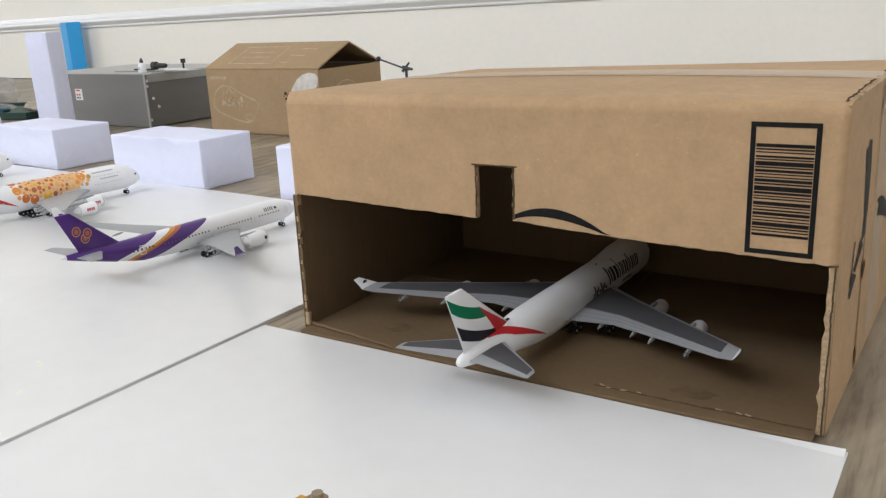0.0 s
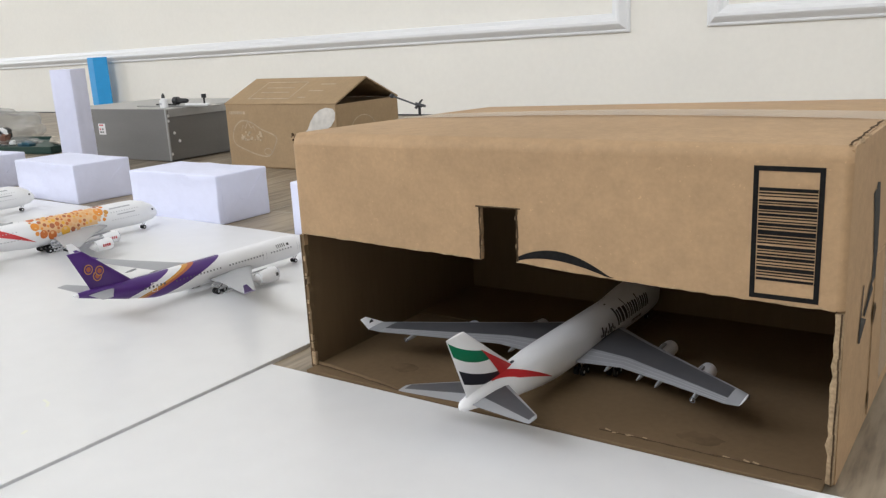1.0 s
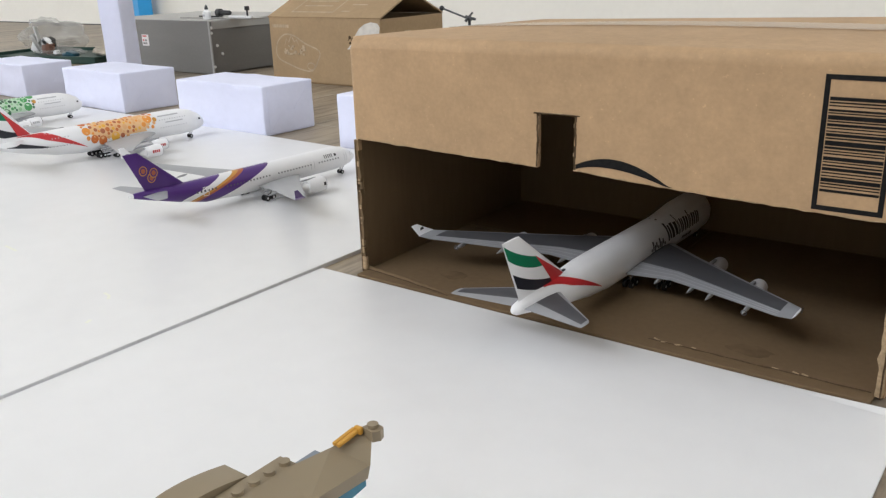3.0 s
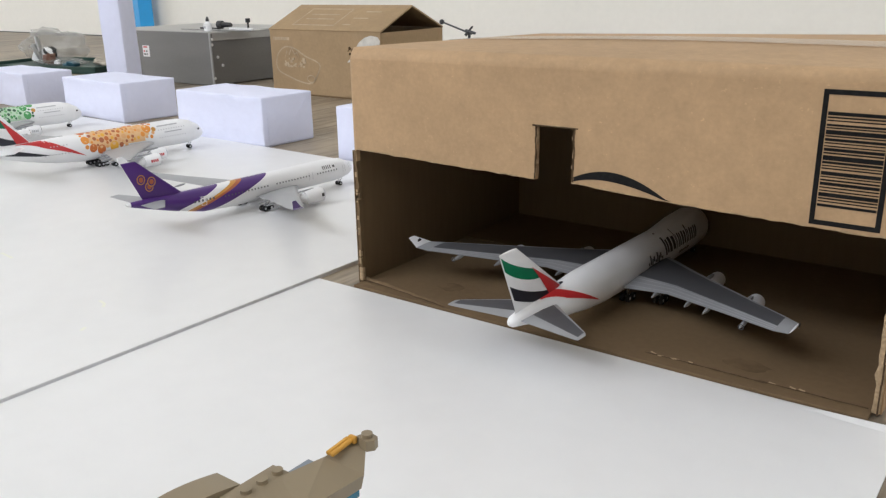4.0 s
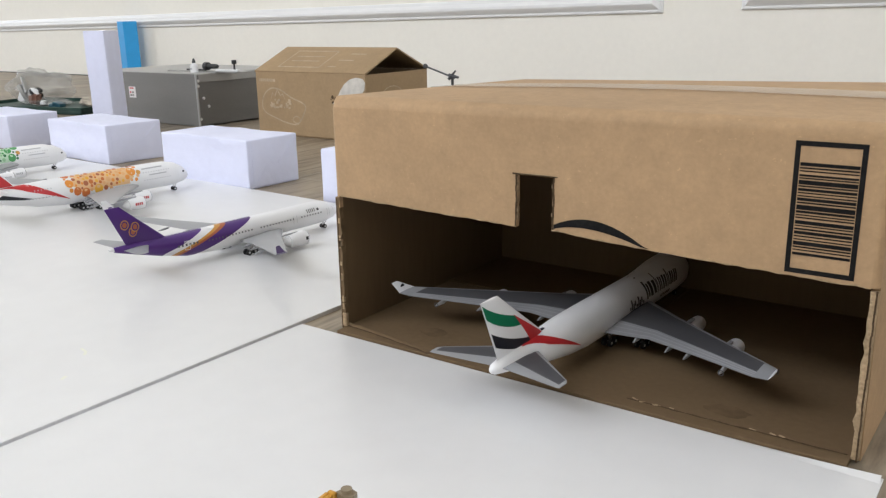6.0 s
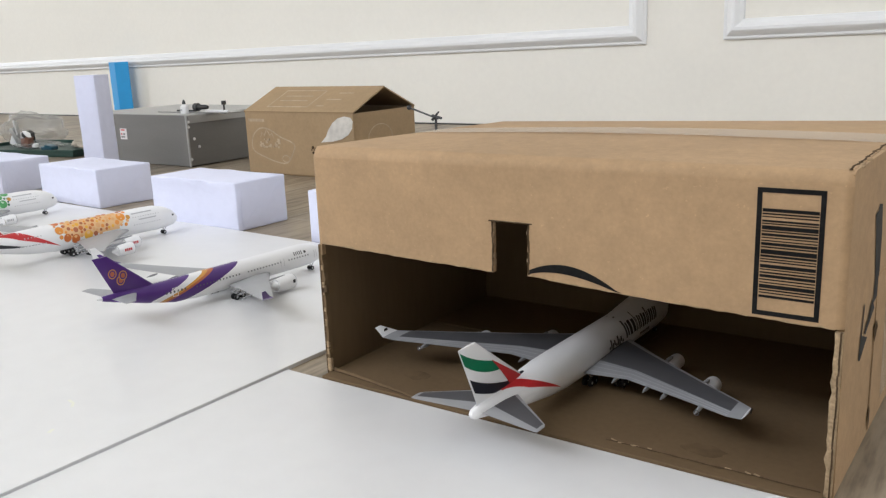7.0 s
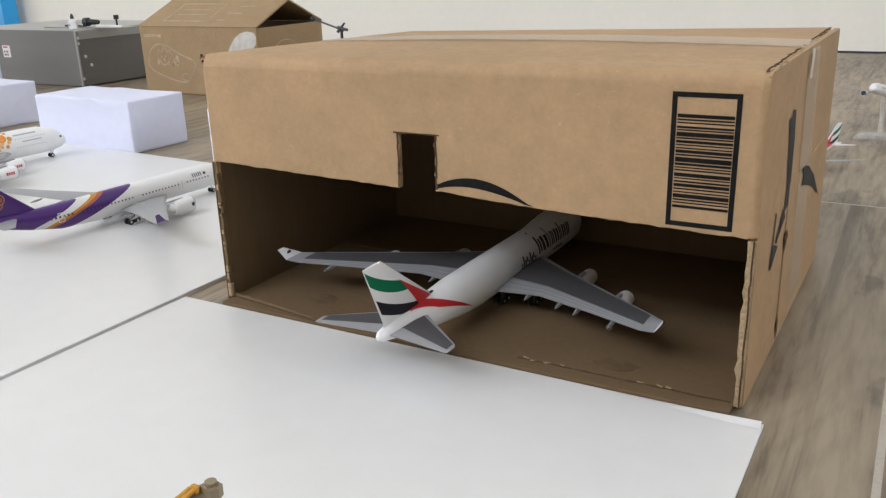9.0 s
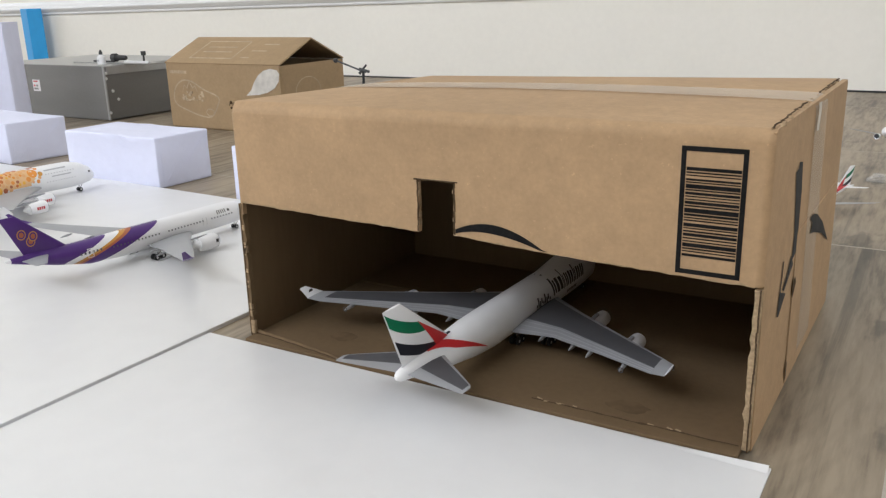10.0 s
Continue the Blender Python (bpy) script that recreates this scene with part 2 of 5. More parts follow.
    ring.inputs[1].default_value, ring.inputs[2].default_value, ring.inputs[3].default_value, ring.inputs[4].default_value = -1.0, -0.2, 0.94, 1.01
    l.new(ring_sin.outputs[0], ring.inputs[0])
    rv = n.new("ShaderNodeMapRange")
    rv.inputs[3].default_value, rv.inputs[4].default_value = 0.90, 1.10
    l.new(oi.outputs["Random"], rv.inputs[0])
    mm = n.new("ShaderNodeMath")
    mm.operation = "MULTIPLY"
    ks = n.new("ShaderNodeMath")
    ks.operation = "MULTIPLY"
    l.new(kr.outputs[0], ks.inputs[0])
    l.new(sr.outputs[0], ks.inputs[1])
    l.new(rv.outputs[0], mm.inputs[0])
    kring = n.new("ShaderNodeMath")
    kring.operation = "MULTIPLY"
    l.new(ks.outputs[0], kring.inputs[0])
    l.new(ring.outputs[0], kring.inputs[1])
    l.new(kring.outputs[0], mm.inputs[1])
    sc = n.new("ShaderNodeVectorMath")
    sc.operation = "SCALE"
    l.new(ramp.outputs[0], sc.inputs[0])
    l.new(mm.outputs[0], sc.inputs["Scale"])
    l.new(sc.outputs[0], b.inputs["Base Color"])
    b.inputs["Roughness"].default_value = 0.42
    bp = n.new("ShaderNodeBump")
    bp.inputs["Strength"].default_value, bp.inputs["Distance"].default_value = 0.12, 0.001
    l.new(g.outputs[0], bp.inputs["Height"])
    l.new(bp.outputs[0], b.inputs["Normal"])
    return m


M["tile"] = wood_tile_material()


# ---- mesh helpers ----
def mesh_of(bm, name, mats, smooth=False, angle=35):
    bmesh.ops.recalc_face_normals(bm, faces=bm.faces)
    me = bpy.data.meshes.new(name)
    bm.to_mesh(me)
    bm.free()
    for mt in mats if isinstance(mats, (list, tuple)) else [mats]:
        me.materials.append(M[mt])
    if smooth:
        me.polygons.foreach_set("use_smooth", [True] * len(me.polygons))
        me.set_sharp_from_angle(angle=radians(angle))
    return me


def part(name, bm, mats, parent=None, label="", smooth=False, m=None, angle=35):
    ob = new(name, mesh_of(bm, name, mats, smooth, angle))
    if m is not None:
        ob.matrix_basis = m
    if parent is not None:
        ob.parent = parent
    return tagged(ob, label)


def thing(name, m, label, category, group="", kind=""):
    ob = new(name)
    ob.empty_display_size = 0.02
    ob.matrix_basis = m
    return tagged(ob, label, category, group, kind)


def box(x0, x1, y0, y1, z0, z1, bevel=0.0, seg=2, bm=None):
    b = bmesh.new()
    bmesh.ops.create_cube(b, size=1)
    for v in b.verts:
        v.co = Vector(((x0 + x1) / 2 + v.co.x * (x1 - x0), (y0 + y1) / 2 + v.co.y * (y1 - y0), (z0 + z1) / 2 + v.co.z * (z1 - z0)))
    if bevel:
        bmesh.ops.bevel(b, geom=b.edges[:], offset=bevel, segments=seg, profile=0.5, affect="EDGES")
    return b if bm is None else merge(bm, b)


def merge(a, b):
    me = bpy.data.meshes.new("tmp")
    b.to_mesh(me)
    b.free()
    a.from_mesh(me)
    bpy.data.meshes.remove(me)
    return a


def turned(b, m):
    bmesh.ops.transform(b, matrix=m, verts=b.verts)
    return b


def cyl(p0, p1, r0, r1=None, seg=16):
    b = bmesh.new()
    p0, p1 = Vector(p0), Vector(p1)
    d = p1 - p0
    bmesh.ops.create_cone(b, cap_ends=True, segments=seg, radius1=r0, radius2=r0 if r1 is None else r1, depth=d.length)
    q = d.to_track_quat("Z", "Y").to_matrix().to_4x4()
    return turned(b, Matrix.Translation((p0 + p1) / 2) @ q)


def prism(outline, axis, a, b_):
    """A flat outline (pairs) pushed from a to b_ along axis: 'y' takes (x, z), 'x' takes (y, z), 'z' takes (x, y)."""
    put = {"y": lambda u, v, w: (u, w, v), "x": lambda u, v, w: (w, u, v), "z": lambda u, v, w: (u, v, w)}[axis]
    b = bmesh.new()
    lo = [b.verts.new(put(u, v, a)) for u, v in outline]
    hi = [b.verts.new(put(u, v, b_)) for u, v in outline]
    n = len(outline)
    b.faces.new(lo)
    b.faces.new(hi[::-1])
    for i in range(n):
        b.faces.new((lo[i], lo[(i + 1) % n], hi[(i + 1) % n], hi[i]))
    return b


def loft(rings, cap=True):
    b = bmesh.new()
    vs = [[b.verts.new(p) for p in r] for r in rings]
    n = len(rings[0])
    for r0, r1 in zip(vs, vs[1:]):
        for i in range(n):
            b.faces.new((r0[i], r0[(i + 1) % n], r1[(i + 1) % n], r1[i]))
    if cap:
        b.faces.new(vs[0])
        b.faces.new(vs[-1][::-1])
    return b


def rough_line(p, q, step, amp, rng):
    """Points from p to q (pairs), the ones between set off at random: a hand-cut edge."""
    p, q = Vector(p), Vector(q)
    n = max(1, int((q - p).length / step))
    side = Vector((-(q - p).y, (q - p).x)).normalized()
    return [tuple(p.lerp(q, i / n) + side * (rng.uniform(-amp, amp) if i else 0)) for i in range(n)]



# ---- the room ----
WX0, WX1, WY0, WY1, WZ = -8.5, 3.2, -2.0, 2.59, 2.9


def wall_with_hole(name, axis, at, thick, a0, a1, hole):
    """A wall along x or y from a0 to a1, WZ high, with an opening (b0, b1, z0, z1) through it, or none."""
    b = bmesh.new()
    cells = [(a0, a1, 0, WZ)]
    if hole:
        b0, b1, z0, z1 = hole
        cells = [(a0, b0, 0, WZ), (b1, a1, 0, WZ), (b0, b1, 0, z0), (b0, b1, z1, WZ)]
    for c0, c1, z0, z1 in cells:
        if axis == "x":
            box(c0, c1, min(at, at + thick), max(at, at + thick), z0, z1, bm=b)
        else:
            box(min(at, at + thick), max(at, at + thick), c0, c1, z0, z1, bm=b)
    return tagged(part(name, b, "wall"), "plain cream painted plaster wall of the room", "wall", kind="structure")


wall_with_hole("wall_north", "x", WY1, 0.15, WX0 - 0.15, WX1 + 0.15, None)
wall_with_hole("wall_south", "x", WY0, -0.15, WX0 - 0.15, WX1 + 0.15, (-3.2, 0.2, 1.79, 2.81))
wall_with_hole("wall_west", "y", WX0, -0.15, WY0, WY1, (-1.9, 1.3, 0.55, 2.45))
# unseen wall; its opening is made for the added east fill
wall_with_hole("wall_east", "y", WX1, 0.15, WY0, WY1, (0.25, 2.45, 0.7, 2.5))
tagged(part("ceiling", box(WX0 - 0.15, WX1 + 0.15, WY0 - 0.15, WY1 + 0.15, WZ, WZ + 0.12), "ceiling"), "plain white painted ceiling of the room", "ceiling", kind="structure")
floor = tagged(part("floor", box(WX0 - 0.15, WX1 + 0.15, WY0 - 0.15, WY1 + 0.15, -0.12, -0.0001), "grout"), "greige wood-look tiled floor with pale grout lines", "floor", kind="structure")


def panel_moulding(name, x0, x1, zb0, zb1, z_top):
    """A mitred picture-frame moulding on the north wall; its foot runs from height zb0 to zb1."""
    prof = [(0.0, 0.0), (0.0, 0.007), (0.004, 0.010), (0.010, 0.010), (0.013, 0.013), (0.020, 0.021), (0.028, 0.025), (0.036, 0.024), (0.043, 0.018), (0.047, 0.012), (0.053, 0.010), (0.058, 0.008), (0.060, 0.0)]
    b = bmesh.new()
    loops = []
    for d, h in prof:
        loops.append([b.verts.new(p) for p in ((x0 + d, WY1 - h, zb0 + d), (x1 - d, WY1 - h, zb1 + d), (x1 - d, WY1 - h, z_top - d), (x0 + d, WY1 - h, z_top - d))])
    for r0, r1 in zip(loops, loops[1:]):
        for i in range(4):
            b.faces.new((r0[i], r0[(i + 1) % 4], r1[(i + 1) % 4], r1[i]))
    return tagged(part(name, b, "moulding", smooth=True, angle=25), "white painted wall panel moulding with rounded profile", "trim", kind="structure")


panel_moulding("trim_panel_1", -7.6, -1.021, 0.212, 0.266, 2.2)
panel_moulding("trim_panel_2", -0.78, 2.9, 0.270, 0.285, 2.2)

# black strip painted in for the shadow gap where wall meets floor
tagged(part("wall_foot_shadow", box(WX0, WX1, WY1 - 0.004, WY1, 0.0, 0.005), "black"), "thin black strip drawn as the shadow line at the wall foot", "trim", kind="structure")

# ---- the boards on the floor ----


def board(name, x0, x1, y0, y1, z0, z1, label, skew=0.0, back=0.0):
    t = thing(name, pose((x0 + x1) / 2, (y0 + y1) / 2, z0), label, "board", "white boards on the floor")
    hx, hy, h = (x1 - x0) / 2, (y1 - y0) / 2, z1 - z0
    core = box(-hx, hx, -hy, hy, 0, h - 0.0006)
    b = box(-hx - 0.0001, hx + 0.0001, -hy - 0.0001, hy + 0.0001, h - 0.0005, h, 0.0002, 1)
    for v in core.verts[:] + b.verts[:]:
        if v.co.y > 0:
            v.co.y -= back * v.co.x
        v.co.x += skew * (v.co.y - hy)
    part("core", core, "board_edge", t, "pale grey board edge")
    part("face_sheet", b, "board", t)
    return t


front_board = board("white_board", -0.5200, -0.050, -0.22, 0.487, 0.0, 0.0018, "smooth white foam board lying on the floor before the cardboard box", 0.010)
far_board = board("white_board", -1.72, -0.5186, -0.20, 0.889, 0.0, 0.0038, "white foam board with faint yellow marker lines, under model airliners", 0.008, 0.048)

# upturned paper lip at the front board's back corner
b = bmesh.new()
rows = []
for i in range(13):
    u = i / 12
    x = -0.145 + 0.094 * u
    lift = 0.0022 * u ** 2
    rows.append([b.verts.new((x, 0.4835 - 0.004 * u, 0.00195)), b.verts.new((x, 0.4865 - 0.001 * u, 0.0021 + lift)), b.verts.new((x, 0.4872, 0.0017 + lift * 0.6))])
for r0, r1 in zip(rows, rows[1:]):
    for i in range(2):
        b.faces.new((r0[i], r0[i + 1], r1[i + 1], r1[i]))
pl = part("peeling_corner", b, "board", smooth=True)
pl.parent = front_board
pl.matrix_parent_inverse = front_board.matrix_basis.inverted()


def stroke(points, width, z, mat_name, name, parent):
    b = bmesh.new()
    vs = []
    for i, p in enumerate(points):
        a, c = Vector(points[max(i - 1, 0)]), Vector(points[min(i + 1, len(points) - 1)])
        d = (c - a).normalized()
        n = Vector((-d.y, d.x)) * width / 2
        vs.append((b.verts.new((p[0] + n.x, p[1] + n.y, z)), b.verts.new((p[0] - n.x, p[1] - n.y, z))))
    for r0, r1 in zip(vs, vs[1:]):
        b.faces.new((r0[0], r0[1], r1[1], r1[0]))
    o = part(name, b, mat_name, parent)
    o.matrix_parent_inverse = parent.matrix_basis.inverted()
    return o


curve = [(-0.86, 0.362), (-0.807, 0.357), (-0.731, 0.346), (-0.66, 0.345), (-0.62, 0.338), (-0.596, 0.318), (-0.584, 0.295), (-0.586, 0.272), (-0.60, 0.25)]
fine = []
for k in range(len(curve) - 1):
    p0, p1 = Vector(curve[k]), Vector(curve[k + 1])
    fine += [tuple(p0.lerp(p1, q / 4)) for q in range(4)]
stroke(fine[2:5], 0.003, 0.0041, "yellow_mark", "marker_line", far_board)
stroke(fine[15:18], 0.0025, 0.0041, "yellow_mark", "marker_line", far_board)
stroke(fine[23:25], 0.003, 0.0041, "yellow_mark", "marker_line", far_board)


# ---- the cardboard box hangar ----
BX0, BX1, BY0, BY1, BZ, CT = -0.483, -0.066, 0.500, 0.812, 0.2035, 0.0042
rng = random.Random(5)
hangar = thing("cardboard_box", pose((BX0 + BX1) / 2, (BY0 + BY1) / 2, 0), "brown cardboard box with hand-cut opening and taped top, on floor", "box")


def hangar_part(name, b, mats, label="", smooth=False, angle=35):
    o = part(name, b, mats, hangar, label, smooth, angle=angle)
    if name in ("cut_edge", "torn_paper", "crushed_edge", "crushed_corner", "frayed_edge", "pen_line", "notch_rim"):
        tagged(o, kind="stuff")
    o.matrix_parent_inverse = hangar.matrix_basis.inverted()
    return o


def sag(x, y):
    """How far the top has sunk towards its back left corner."""
    return -0.0075 * (BX1 - x) / (BX1 - BX0) * max(0.0, (y - BY0) / (BY1 - BY0))


def flare(y, z):
    """How far the right side stands out towards its foot at the back."""
    return 0.0055 * (y - BY0) / (BY1 - BY0) + 0.0015 * (0.5 - z / BZ)


# front panel, cut off by hand above the opening, with a notch for the tail fin
cut = []
cut += rough_line((BX0, 0.1205), (-0.412, 0.1188), 0.006, 0.0004, rng)
cut += rough_line((-0.412, 0.1188), (-0.3055, 0.1165), 0.006, 0.0004, rng)
cut += rough_line((-0.3055, 0.1165), (-0.3050, 0.1555), 0.006, 0.0005, rng)
cut += rough_line((-0.3050, 0.1555), (-0.2755, 0.1560), 0.006, 0.0005, rng)
cut += rough_line((-0.2755, 0.1560), (-0.2765, 0.1170), 0.006, 0.0005, rng)
cut += rough_line((-0.2765, 0.1170), (-0.183, 0.1125), 0.006, 0.0004, rng)
cut += rough_line((-0.183, 0.1125), (BX1, 0.1100), 0.006, 0.0004, rng)
RT, RC = 0.0085, 0.0045
cut = [(min(max(x, BX0 + RC), BX1 - RC), z) for x, z in cut]
outline = cut + [(BX1 - RC, 0.1100), (BX1 - RC, BZ - RT), (BX0 + RC, BZ - RT)]
b = prism(outline, "y", BY0, BY0 + CT)
front = hangar_part("front_panel", b, ["kraft"])
# light torn liner and dark flutes along the cut
for name, seq, off, wdt, mt in (("cut_edge", cut, 0.0002, 0.0013, "kraft_torn"),):
    b = bmesh.new()
    vs = []
    for i, (x, z) in enumerate(seq):
        w = wdt * rng.uniform(0.1, 1.0) * (1.0 if rng.random() < 0.45 else 0.25)
        vs.append((b.verts.new((x, BY0 - off, z + 0.0002)), b.verts.new((x + 0.0004, BY0 - off, z + 0.0002 + w))))
    for r0, r1 in zip(vs, vs[1:]):
        if (r1[0].co - r0[0].co).length < 0.012 and abs(r1[0].co.z - r0[0].co.z) < 0.003:
            b.faces.new((r0[0], r1[0], r1[1], r0[1]))
    hangar_part(name, b, mt, "pale torn edge of the cut")
# notch rims
b = bmesh.new()
for x0, x1, z0, z1 in ((-0.3062, -0.3052, 0.117, 0.156), (-0.2760, -0.2746, 0.118, 0.156)):
    for k in range(9):
        za, zb = z0 + (z1 - z0) * k / 9, z0 + (z1 - z0) * (k + 1) / 9
        j = rng.uniform(-0.0004, 0.0004)
        box(x0 + j, x1 + j, BY0 - 0.0003, BY0 + 0.001, za, zb, bm=b)
hangar_part("notch_rim", b, "flute", "dark pen line round the notch")
b = bmesh.new()
for k in range(6):
    x0 = -0.3085 + 0.036 * k / 6
    box(x0, x0 + 0.0062, BY0 - 0.0003, BY0 + 0.001, 0.1553 + rng.uniform(-0.0003, 0.0003), 0.1562, bm=b)
hangar_part("notch_rim", b, "flute")
b = bmesh.new()
for k in range(5):
    za = 0.120 + 0.033 * k / 5 + rng.uniform(0, 0.002)
    if k in (1, 4):
        box(-0.2768, -0.2764, BY0 - 0.0002, BY0 + 0.0030, za, za + rng.uniform(0.002, 0.004), bm=b)
    box(-0.3053, -0.3046, BY0 + 0.0005, BY0 + 0.0035, za, za + rng.uniform(0.003, 0.006), bm=b)
hangar_part("torn_paper", b, "kraft_torn", "pale torn paper in the notch")


# sides, back, top and bottom
def side_panel(name, x0, x1, inner_x, mats):
    prof = [(BY0 + CT + 0.0005, 0.0), (BY1, 0.0), (BY1, BZ - 0.003), (BY1 - 0.003, BZ), (BY0 + RT, BZ), (BY0 + RT * 0.45, BZ - RT * 0.2), (BY0 + CT + 0.0005, BZ - RT * 0.5)]
    b = prism(prof, "x", x0, x1)
    for v in b.verts:
        if inner_x < -0.3:
            v.co.z += sag(BX0, v.co.y) * v.co.z / BZ
        else:
            v.co.x += flare(v.co.y, v.co.z)
    return hangar_part(name, b, mats)


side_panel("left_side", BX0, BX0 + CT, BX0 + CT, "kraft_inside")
side_panel("right_side", BX1 - CT, BX1, BX1 - CT, "kraft")
# the strips of the front panel left beside the opening
for name, xa, xb, sgn in (("left_jamb", BX0, BX0 + 0.0045, 1), ("right_jamb", BX1 - 0.0045, BX1, -1)):
    r = rough_line((xb if sgn > 0 else xa, 0.002), (xb if sgn > 0 else xa, 0.1195 if sgn > 0 else 0.1085), 0.006, 0.0011, rng)
    top = 0.1195 if sgn > 0 else 0.1085
    outl = ([(xa, 0.002)] + r + [(xb, top), (xa, top)]) if sgn > 0 else (r + [(xa, top), (xb, top), (xb, 0.002)])
    hangar_part(name, prism(outl, "y", BY0, BY0 + CT), "kraft_torn" if sgn < 0 else "kraft_inside", "torn cardboard strip beside the opening")
b = bmesh.new()
for k in range(16):
    za = 0.001 + 0.108 * k / 16
    j = rng.uniform(-0.0003, 0.0003)
    box(BX1 - 0.0015 + j, BX1 - 0.0005 + j, BY0 - 0.0004, BY0 + 0.001, za, za + 0.108 / 16, bm=b)
hangar_part("pen_line", b, "flute", "dark pen line beside the opening")
b = bmesh.new()
for k in range(18):
    za = 0.001 + 0.117 * k / 18
    j = rng.uniform(-0.0003, 0.0003)
    box(BX0 + 0.0009 + j, BX0 + 0.0017 + j, BY0 - 0.0004, BY0 + 0.001, za, za + 0.117 / 18, bm=b)
hangar_part("pen_line", b, "flute")
b = bmesh.new()
for k in range(14):
    za = rng.uniform(0.004, 0.105)
    box(BX0 + 0.002, BX0 + 0.0035 + rng.uniform(0, 0.001), BY0 - 0.0005, BY0 + 0.002, za, za + rng.uniform(0.002, 0.006), bm=b)
box(BX0 + 0.0015, BX0 + 0.006, BY0 - 0.001, BY0 + 0.003, 0.004, 0.016, 0.0008, 1, bm=b)
hangar_part("torn_paper", b, "kraft_torn")
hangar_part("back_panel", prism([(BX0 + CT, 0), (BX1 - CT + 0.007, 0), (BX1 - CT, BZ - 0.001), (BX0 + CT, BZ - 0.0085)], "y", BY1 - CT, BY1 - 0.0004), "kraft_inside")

# two top flaps that meet under the tape, slightly bowed
SEAM = 0.656


def flap(name, y0, y1, bow):
    b = bmesh.new()
    n = 24
    top, bot = [], []
    for i in range(n + 1):
        x = BX0 + 0.002 + (BX1 - BX0 - 0.004) * i / n
        dz = bow * math.sin(math.pi * i / n)
        top.append([b.verts.new((x, y, BZ + dz * k + e + sag(x, y))) for y, k, e in ((y0, 0.0 if y0 < 0.55 else 1.0, 0.0004), ((y0 + y1) / 2, 0.6, 0.0006), (y1, 1.0 if y1 < 0.7 else 0.0, 0.0004))])
        bot.append([b.verts.new((x, y, BZ - CT + dz * k + sag(x, y))) for y, k in ((y0, 0.0 if y0 < 0.55 else 1.0), ((y0 + y1) / 2, 0.6), (y1, 1.0 if y1 < 0.7 else 0.0))])
    for g, flip in ((top, False), (bot, True)):
        for r0, r1 in zip(g, g[1:]):
            for i in range(2):
                b.faces.new((r0[i], r1[i], r1[i + 1], r0[i + 1]))
    for i in range(n):
        for k in (0, 2):
            b.faces.new((top[i][k], top[i + 1][k], bot[i + 1][k], bot[i][k]))
    for i in (0, n):
        for k in range(2):
            b.faces.new((top[i][k], top[i][k + 1], bot[i][k + 1], bot[i][k]))
    return hangar_part(name, b, "kraft", smooth=True)


flap("top_flap", BY0 + RT, SEAM - 0.0008, 0.0030)
flap("top_flap", SEAM + 0.0008, BY1, 0.0030)
# rounded top front edge
arc = [(BY0 + RT - RT * math.cos(a), BZ - RT + (RT + 0.0004) * math.sin(a)) for a in [math.pi / 2 * i / 10 for i in range(11)]]
inner = [(BY0 + RT - (RT - CT) * math.cos(a), BZ - RT + (RT - CT) * math.sin(a)) for a in [math.pi / 2 * i / 10 for i in range(10, -1, -1)]]
rings = []
for x, k in ((BX0 + 0.0004, 1.0), (BX0 + 0.0016, 0.55), (BX0 + 0.0030, 0.18), (BX0 + RC, 0.0), (BX1 - RC, 0.0), (BX1 - 0.0030, 0.18), (BX1 - 0.0016, 0.55), (BX1 - 0.0004, 1.0)):
    rings.append([(x, y + k * RC * 0.8 * max(0.0, 1 - (y - BY0) / RT), z - 0.0006 * k) for y, z in arc + inner])
hangar_part("folded_edge", loft(rings), "kraft", smooth=True)
for name, xc, sgn in (("folded_corner", BX1 - RC, 1), ("folded_corner", BX0 + RC, -1)):
    a_ = [(xc + sgn * RC * math.sin(q), BY0 + RC - RC * math.cos(q)) for q in [math.pi / 2 * i / 6 for i in range(7)]]
    hangar_part(name, prism(a_ + [(xc, BY0 + RC)], "z", 0.1105, BZ - RT + 0.0002), "kraft", smooth=True)

# crushed flap ends along the right top edge: a ragged dark groove
b = bmesh.new()
for ya, yb in ((BY0 + 0.005, 0.640), (0.690, BY1 - 0.004)):
    vs = []
    for k in range(81):
        y = ya + (yb - ya) * k / 80
        mid = BX1 - 0.0040 + 0.0016 * noise.noise(Vector((y * 70, 4.0, 0))) + 0.0014 * (y - BY0) / (BY1 - BY0)
        w = max(0.00015, 0.0008 + 0.0018 * noise.noise(Vector((y * 190, 8.0, 0))) + 0.0008 * noise.noise(Vector((y * 600, 2.0, 0))))
        up = BZ + 0.0009 + sag(BX1, y)
        vs.append([b.verts.new((mid - w, y, up - 0.0004)), b.verts.new((mid, y, up + 0.25 * w)), b.verts.new((mid + w, y, up - 0.0004))])
    for r0, r1 in zip(vs, vs[1:]):
        for i in range(2):
            b.faces.new((r0[i], r0[i + 1], r1[i + 1], r1[i]))
hangar_part("crushed_edge", b, "flute", "dark crushed corrugated edge")
b = bmesh.new()
for k in range(26):
    y = BY0 + 0.01 + (BY1 - BY0 - 0.02) * rng.random()
    s = rng.uniform(0.0006, 0.0014)
    merge(b, turned(box(-s, s, -s * 2.0, s * 2.0, -s * 0.5, s * 0.5, 0.0002, 1), pose(BX1 - 0.0015 + rng.uniform(-0.001, 0.001), y, BZ - 0.0002, rng.uniform(-25, 25), rng.uniform(-25, 25), rng.uniform(-30, 30))))
hangar_part("torn_paper", b, "kraft_torn")
